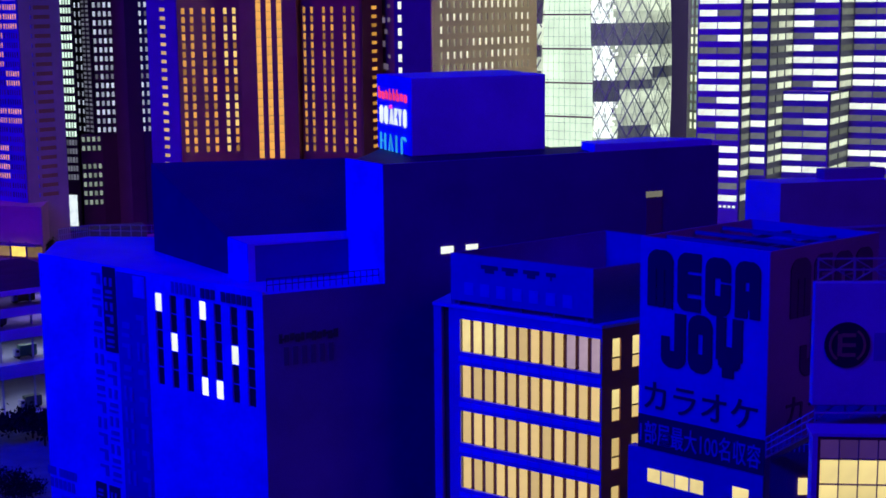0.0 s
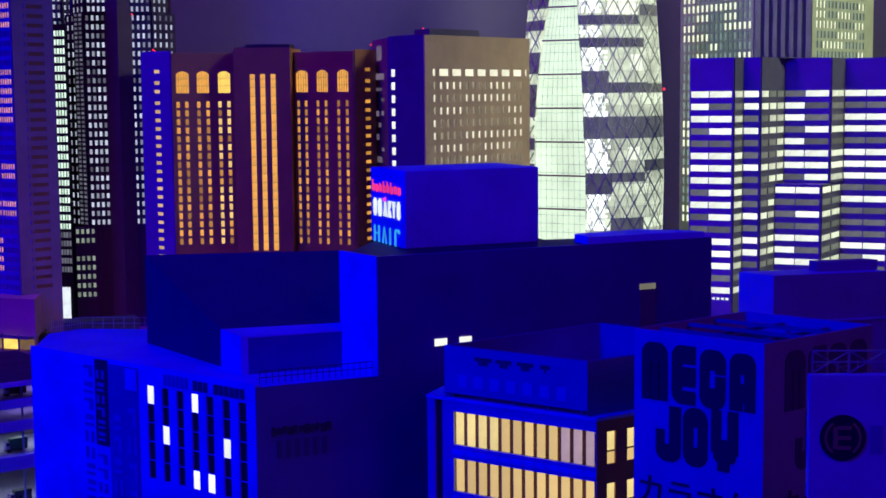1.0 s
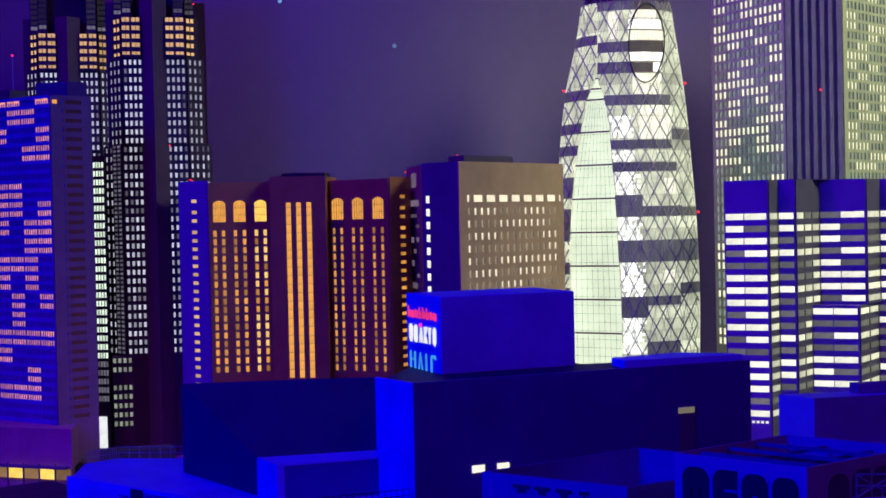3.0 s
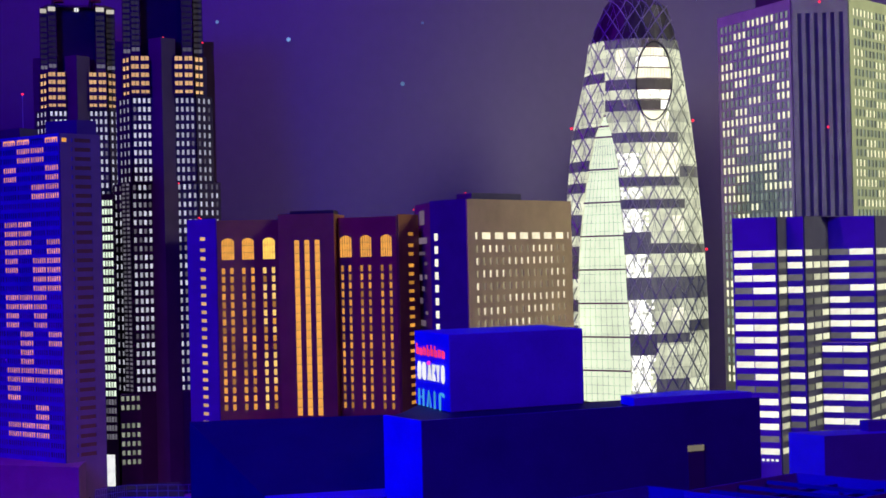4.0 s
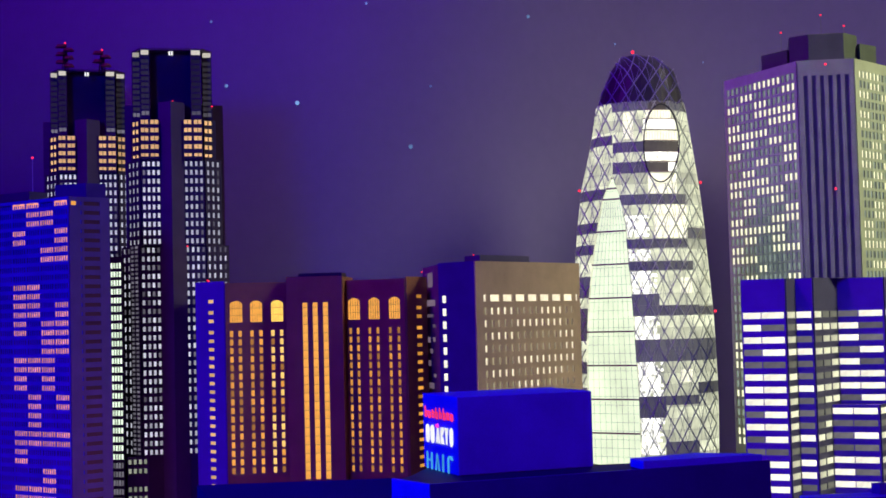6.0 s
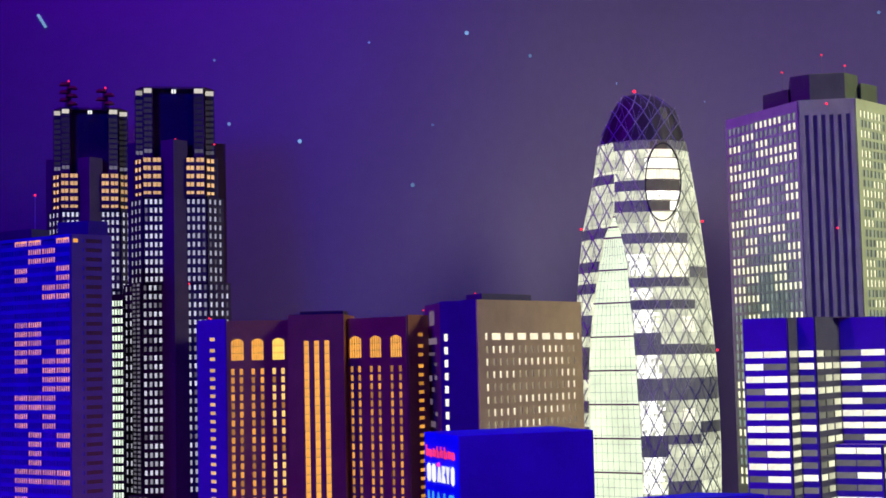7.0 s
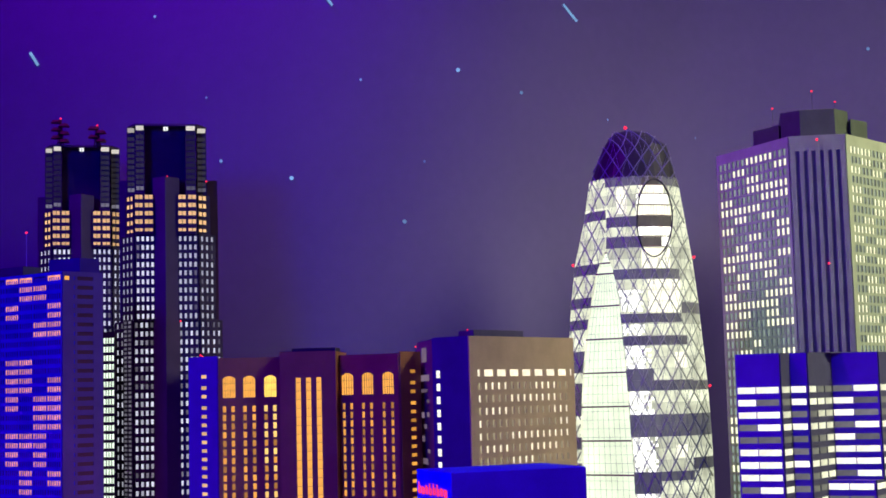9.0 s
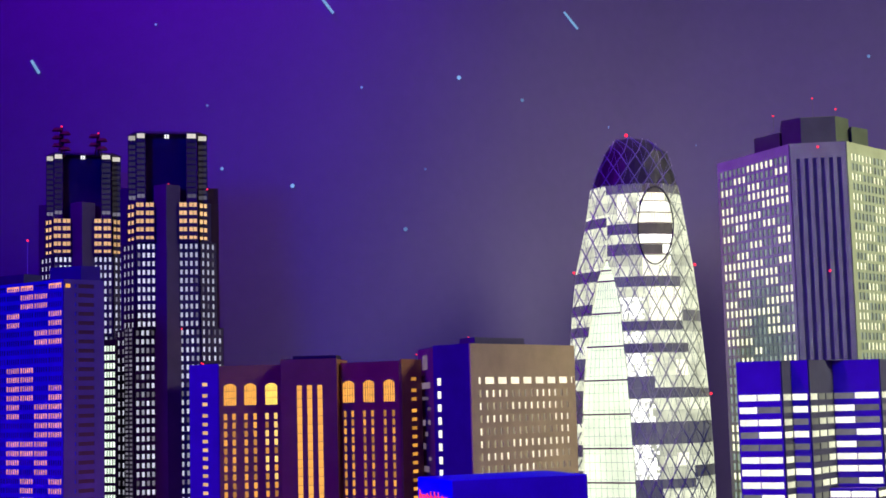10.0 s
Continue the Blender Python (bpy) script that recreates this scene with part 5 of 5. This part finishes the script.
Geo().box(WGb, -0.002, 0.3, -0.03, 0.002, 0.4055, 0.4085).make("cornice", PALE, shop)
board = thing("sign_board", (*EP, 0.41), "blue advertising board with a dark round mark on a steel frame", "sign")
bevelled(Geo().box(WE, 0.0, 0.30, -0.012, 0.0, 0.4200, 0.5375).make("board", PALE, board), 0.001)
def arc(r0, r1, a0, a1, o_, mat, steps=18):
    """A flat raised ring segment of the round mark."""
    g, ang = Geo(), [radians(a0 + (a1 - a0) * k / steps) for k in range(steps + 1)]
    at = lambda r, a, o: WE.pt(0.0312 + r * math.cos(a), o, 0.4785 + r * 1.03 * math.sin(a))
    for a, b in zip(ang, ang[1:]):
        g.poly([at(r0, a, o_), at(r1, a, o_), at(r1, b, o_), at(r0, b, o_)])
        g.poly([at(r1, a, o_), at(r1, a, 0.0), at(r1, b, 0.0), at(r1, b, o_)])
    return g.make("round_mark", mat, board)


arc(0.0, 0.0212, 0, 360, 0.0012, BLACK, 40)
arc(0.0148, 0.0172, 125, 235, 0.0018, YELLOWPRINT)
arc(0.0148, 0.0172, -55, 55, 0.0018, YELLOWPRINT)
pane(board, WE, 0.0222, 0.0264, 0.4680, 0.4890, 0.0014, YELLOWPRINT, "sign_mark", 0.0006)
for z in (0.4690, 0.4785, 0.4880):
    pane(board, WE, 0.0262, 0.0390, z - 0.0018, z + 0.0018, 0.0014, YELLOWPRINT, "sign_mark", 0.0006)
bars(board, WE, 0.056, 0.110, 0.463, 0.490, 3, 0.0006, FAINT, gap=0.35)
for k in range(8):
    u = 0.004 + 0.034 * k
    Geo().rod(WE.pt(u, -0.008, 0.5375), WE.pt(u, -0.008, 0.5590), 0.0010).make("truss_post", STEEL, board)
    Geo().rod(WE.pt(u, -0.008, 0.5380), WE.pt(u + 0.034, -0.008, 0.5585), 0.0009).make("truss_brace", STEEL, board)
    Geo().rod(WE.pt(u + 0.034, -0.014, 0.5380), WE.pt(u, -0.014, 0.5585), 0.0009).make("truss_brace", STEEL, board)
for z in (0.5590, 0.5485):
    Geo().rod(WE.pt(0.004, -0.008, z), WE.pt(0.28, -0.008, z), 0.0011).make("truss_rail", STEEL, board)
for k in range(7):
    u = 0.006 + 0.028 * k
    Geo().rod(WE.pt(u, -0.010, 0.409), WE.pt(u, -0.010, 0.421), 0.0012).make("board_leg", STEEL, board)
    Geo().rod(WE.pt(u, 0.004, 0.4095), WE.pt(u + 0.03, -0.03, 0.4195), 0.0010).make("board_brace", STEEL, board)
SA, SB = (0.3600, 1.492), (0.4047, 1.490)
shed = Wall(SA, SB)
Geo().prism([SA, SB, (0.43, 1.50), (0.42, 1.56)], 0, 0.330).make("side_shed", MULBERRY, shop)
railing([SA, SB], 0.330, 0.017, 9, PALE, "blue-lit steel roof railing beside the shop")
pane(shop, shed, shed.length * 0.66, shed.length * 0.88, 0.330 - 0.046, 0.330 - 0.028, 0.001, WARM, "window_pane")
for z, o_ in ((0.4135, 0.002), (0.4175, -0.012)):
    Geo().rod(WE.pt(0.002, o_, z), WE.pt(0.29, o_, z), 0.0010).make("board_rail", PALE, board)

# handrails of the outside stair between the shed and the shop
for h in (0.0, 0.007, 0.014):
    Geo().rod((0.3545, 1.489, 0.333 + h), (0.3725, 1.372, 0.395 + h), 0.0008).make("stair_rail", PALE, shop)
for k in range(9):
    x, y, z = (a + (b - a) * k / 8 for a, b in ((0.3545, 0.3725), (1.489, 1.372), (0.330, 0.392)))
    Geo().rod((x, y, z - 0.004), (x, y, z + 0.017), 0.0008).make("stair_post", PALE, shop)
Geo().poly([(0.3545, 1.489, 0.327), (0.3725, 1.372, 0.389), (0.3905, 1.374, 0.389), (0.3725, 1.491, 0.327)]).poly([(0.3545, 1.489, 0.324), (0.3725, 1.372, 0.386), (0.3725, 1.372, 0.389), (0.3545, 1.489, 0.327)]).make("stair_flight", MULBERRY, shop)

# low block behind the store
small = thing("low_block", (0.7, 2.8, 0), "plain low block with a bright side and a set-back roof storey", "building")
LOWFRONT = painted("violet_grey_cladding", (0.32, 0.25, 0.28))
lc, ll, lrr = (0.6438, 2.65), (0.5954, 2.7146), (0.868, 2.70)
Geo().prism([lc, lrr, (0.82, 2.755), ll], 0, 0.468).make("core", WHITE, small)
Geo().prism([(0.737, 2.700), (0.855, 2.722), (0.835, 2.745), (0.727, 2.722)], 0.468, 0.487).make("roof_storey", LOWFRONT, small)
wlow = Wall(lc, lrr)
Geo().box(wlow, 0.001, wlow.length, -0.001, 0.0006, 0.0, 0.4675).make("dark_cladding", LOWFRONT, small)
Geo().box(wlow, 0.0, wlow.length, 0.0006, 0.004, 0.380, 0.384).make("ledge", PALE, small)
# lights at the foot of the folded office
for k in range(9):
    w = Wall(RT[0], RT[1])
    pane(folded, w, 0.006 + 0.0162 * k, 0.016 + 0.0162 * k, 0.058, 0.066, 0.006, WHITEWIN, "entrance_light")

# ---- parking decks, podium and trees beside the store ----
garage = thing("parking_deck", (-0.75, 3.0, 0), "open parking decks with lit floors and white posts", "building")
GD = Wall((-1.30, 2.438), (-0.50, 3.041))
DECKS = ((0.110, 0.026), (0.179, 0.019), (0.221, 0.016), (0.256, 0.009))       # top of each slab and its thickness
for z, thick in DECKS:
    Geo().box(GD, 0.0, 0.80, -0.35, 0.0, z - thick, z).make("deck_slab", ASPHALT if z > 0.25 else PALE, garage)
    Geo().box(GD, 0.0, 0.80, 0.0, 0.003, z - thick, z + 0.0012).make("deck_edge", WHITE, garage)
Geo().box(GD, 0.0, 0.80, -0.36, -0.35, 0.0, 0.25).make("back_wall", PALE, garage)
for za, zb in ((0.0, 0.084), (0.110, 0.160), (0.179, 0.205), (0.221, 0.247)):
    for k in range(12):
        Geo().rod(GD.pt(0.03 + 0.065 * k, -0.03, za), GD.pt(0.03 + 0.065 * k, -0.03, zb), 0.0022, 6).make("post", WHITE, garage)
    for k in range(6):
        Geo().box(GD, 0.05 + 0.125 * k, 0.13 + 0.125 * k, -0.11, -0.07, zb - 0.003, zb - 0.0005).make("strip_light", STRIPLIGHT if za < 0.15 else STRIPDIM, garage)
Geo().box(GD, 0.0, 0.80, -0.30, 0.03, 0.0, 0.004).make("lit_floor", PALE, garage)


def truck(u, o_, z, colour, label):
    at = GD.pt(u, o_, z)
    ob = thing("truck", tuple(at), label, "truck", "parked vehicles")
    W = Wall(tuple(at)[:2], tuple(at + GD.e)[:2])
    body = painted("truck_paint", colour, rough=0.35)
    bevelled(Geo().box(W, 0.010, 0.045, -0.016, 0.0, z + 0.005, z + 0.026).make("box_body", body, ob), 0.001)
    bevelled(Geo().box(W, 0.0, 0.0095, -0.0155, -0.0005, z + 0.005, z + 0.020).make("cab", WHITE, ob), 0.0012)
    pane(ob, W, 0.002, 0.008, z + 0.013, z + 0.018, 0.0002, GLASS, "cab_window", 0.0006)
    Geo().box(W, 0.001, 0.044, -0.014, -0.002, z + 0.003, z + 0.005).make("chassis", BLACK, ob)
    for du in (0.006, 0.034):
        for oo in (-0.0005, -0.0145):
            bm = bmesh.new()
            bmesh.ops.create_cone(bm, cap_ends=True, segments=12, radius1=0.0032, radius2=0.0032, depth=0.002,
                                  matrix=Matrix.Translation(W.pt(du, oo, z + 0.0032) - at) @ Matrix.Rotation(GD.turn, 4, "Z") @ Matrix.Rotation(math.pi / 2, 4, "X"))
            part("wheel", bm, BLACK, ob)
    return ob


truck(0.648, -0.040, 0.110, (0.05, 0.25, 0.12), "green box truck parked on an open deck")
truck(0.655, -0.045, 0.004, (0.08, 0.12, 0.10), "dark box truck parked under the decks")
truck(0.590, -0.040, 0.179, (0.10, 0.10, 0.11), "dark grey box truck parked on an open deck")
truck(0.650, -0.040, 0.221, (0.20, 0.22, 0.05), "olive box truck parked on the upper deck")

# podium under the slab tower: warm shop windows
WPd = Wall((-2.4, 4.95), (-1.165, 4.479))
for k in range(14):
    u = WPd.length + 0.002 - 0.058 * k
    pane(slab, WPd, u - 0.052, u, 0.038, 0.070, 0.002, ARCH_BRIGHT if k in (1, 3) else AMBERDIM, "shop_window")
    Geo().box(WPd, u - 0.0565, u - 0.0535, 0.0, 0.006, 0.0, 0.085).make("podium_pier", PLUM, slab)
Geo().box(WPd, 0, WPd.length, 0.0, 0.03, 0.074, 0.080).make("canopy", PLUM, slab)
arcade = thing("lit_arcade", (-1.1, 4.78, 0), "low arcade with small warm lights behind the terrace", "building")
WAr = Wall((-1.36, 4.62), (-0.9, 4.78))
Geo().box(WAr, 0, WAr.length, -0.1, 0.0, 0.0, 0.085).make("body", TAR, arcade)
for u, wide, z in ((0.233, 0.005, 0.040), (0.242, 0.010, 0.042), (0.255, 0.006, 0.043), (0.267, 0.011, 0.043), (0.283, 0.008, 0.043), (0.138, 0.004, 0.024), (0.147, 0.005, 0.026), (0.163, 0.004, 0.026), (0.187, 0.005, 0.030)):
    pane(arcade, WAr, u, u + wide, z, z + (0.015 if z > 0.035 else 0.009), 0.001, PEACH if wide < 0.008 else WARM, "shop_window")


def tree(x, y, z, h, spread, seed, label="dark leafy model tree on the pavement"):
    """A tapered trunk with limbs, and a crown of many small leaf clumps."""
    rng = random.Random(seed)
    ob = thing("tree", (x, y, z), label, "tree", "trees")
    g = Geo()
    g.rod((x, y, z), (x, y, z + h * 0.45), h * 0.035, 6)
    tips = []
    for k in range(6):
        a = 2 * math.pi * k / 6 + rng.random()
        tip = (x + math.cos(a) * spread * 0.6, y + math.sin(a) * spread * 0.6, z + h * (0.6 + 0.25 * rng.random()))
        g.rod((x, y, z + h * (0.3 + 0.1 * rng.random())), tip, h * 0.014, 5)
        tips.append(tip)
    g.make("trunk", BARK, ob)
    g = Geo()
    for k in range(1100):
        c = rng.choice(tips)
        p = Vector((rng.gauss(c[0], spread * 0.3), rng.gauss(c[1], spread * 0.3), rng.gauss(c[2], h * 0.11)))
        s = h * (0.045 + 0.05 * rng.random())
        q = Euler((rng.random() * 6, rng.random() * 6, rng.random() * 6)).to_matrix()
        g.poly([p + q @ Vector(v) * s for v in ((-1, 0, 0), (0, -0.6, 0.2), (1, 0, 0), (0, 0.6, 0.2))])
    g.make("crown", LEAF, ob)
    return ob


BARK = painted("bark", (0.10, 0.07, 0.05), rough=0.9, scale=60)
LEAF = painted("leaves", (0.018, 0.026, 0.016), rough=0.7, scale=90, vary=0.4)
for k, (x, y, h, s) in enumerate(((-0.80, 2.66, 0.056, 0.045), (-0.735, 2.69, 0.058, 0.045), (-0.70, 2.64, 0.055, 0.04), (-0.86, 2.72, 0.06, 0.045), (-0.695, 2.36, 0.036, 0.04), (-0.655, 2.33, 0.034, 0.035), (-0.74, 2.38, 0.036, 0.04))):
    tree(x, y, 0.0, h, s, 100 + k)
for k, (x, y) in enumerate(((-1.20, 4.56), (-1.17, 4.60), (-0.90, 4.5), (-0.84, 4.5))):
    tree(x, y, 0.0, 0.07, 0.035, 200 + k, "dark leafy model tree in front of the towers")

# ---- flecks of snow light on the backdrop ----
for x, y, z, r in ((-0.942, 5.930, 1.767, 0.0090), (-0.661, 5.965, 1.695, 0.0114), (-0.210, 6.094, 1.520, 0.0116), (0.028, 6.221, 2.179, 0.0118), (1.148, 7.014, 1.993, 0.0134), (0.709, 6.757, 2.045, 0.0103), (0.304, 6.424, 2.115, 0.0098), (-0.123, 6.135, 1.775, 0.0070), (-1.203, 5.913, 2.367, 0.0068), (-0.376, 6.032, 2.108, 0.0069), (-0.998, 5.925, 2.028, 0.0068), (2.046, 7.176, 2.440, 0.0109)):
    bm = bmesh.new()
    bmesh.ops.create_cone(bm, cap_ends=True, segments=14, radius1=r * 0.8, radius2=r * 0.55, depth=0.003, matrix=Matrix.Rotation(math.pi / 2, 4, "X"))
    ob = part("light_fleck", bm, FLECK, None)
    ob.location = (x, y, z)
    tagged(ob, "small pale blue snow light fleck on the backdrop", "light fleck", "snow light flecks")
for x0, y0, z0, x1, y1, z1 in ((-0.53, 5.99, 2.477, -0.485, 6.001, 2.416), (0.515, 6.601, 2.552, 0.578, 6.653, 2.485), (-1.708, 5.901, 2.228, -1.676, 5.901, 2.175)):
    ob = Geo().rod((x0, y0, z0), (x1, y1, z1), 0.006, 6).make("light_streak", FLECK)
    tagged(ob, "short slanted pale snow light streak on the backdrop", "light fleck", "snow light flecks")
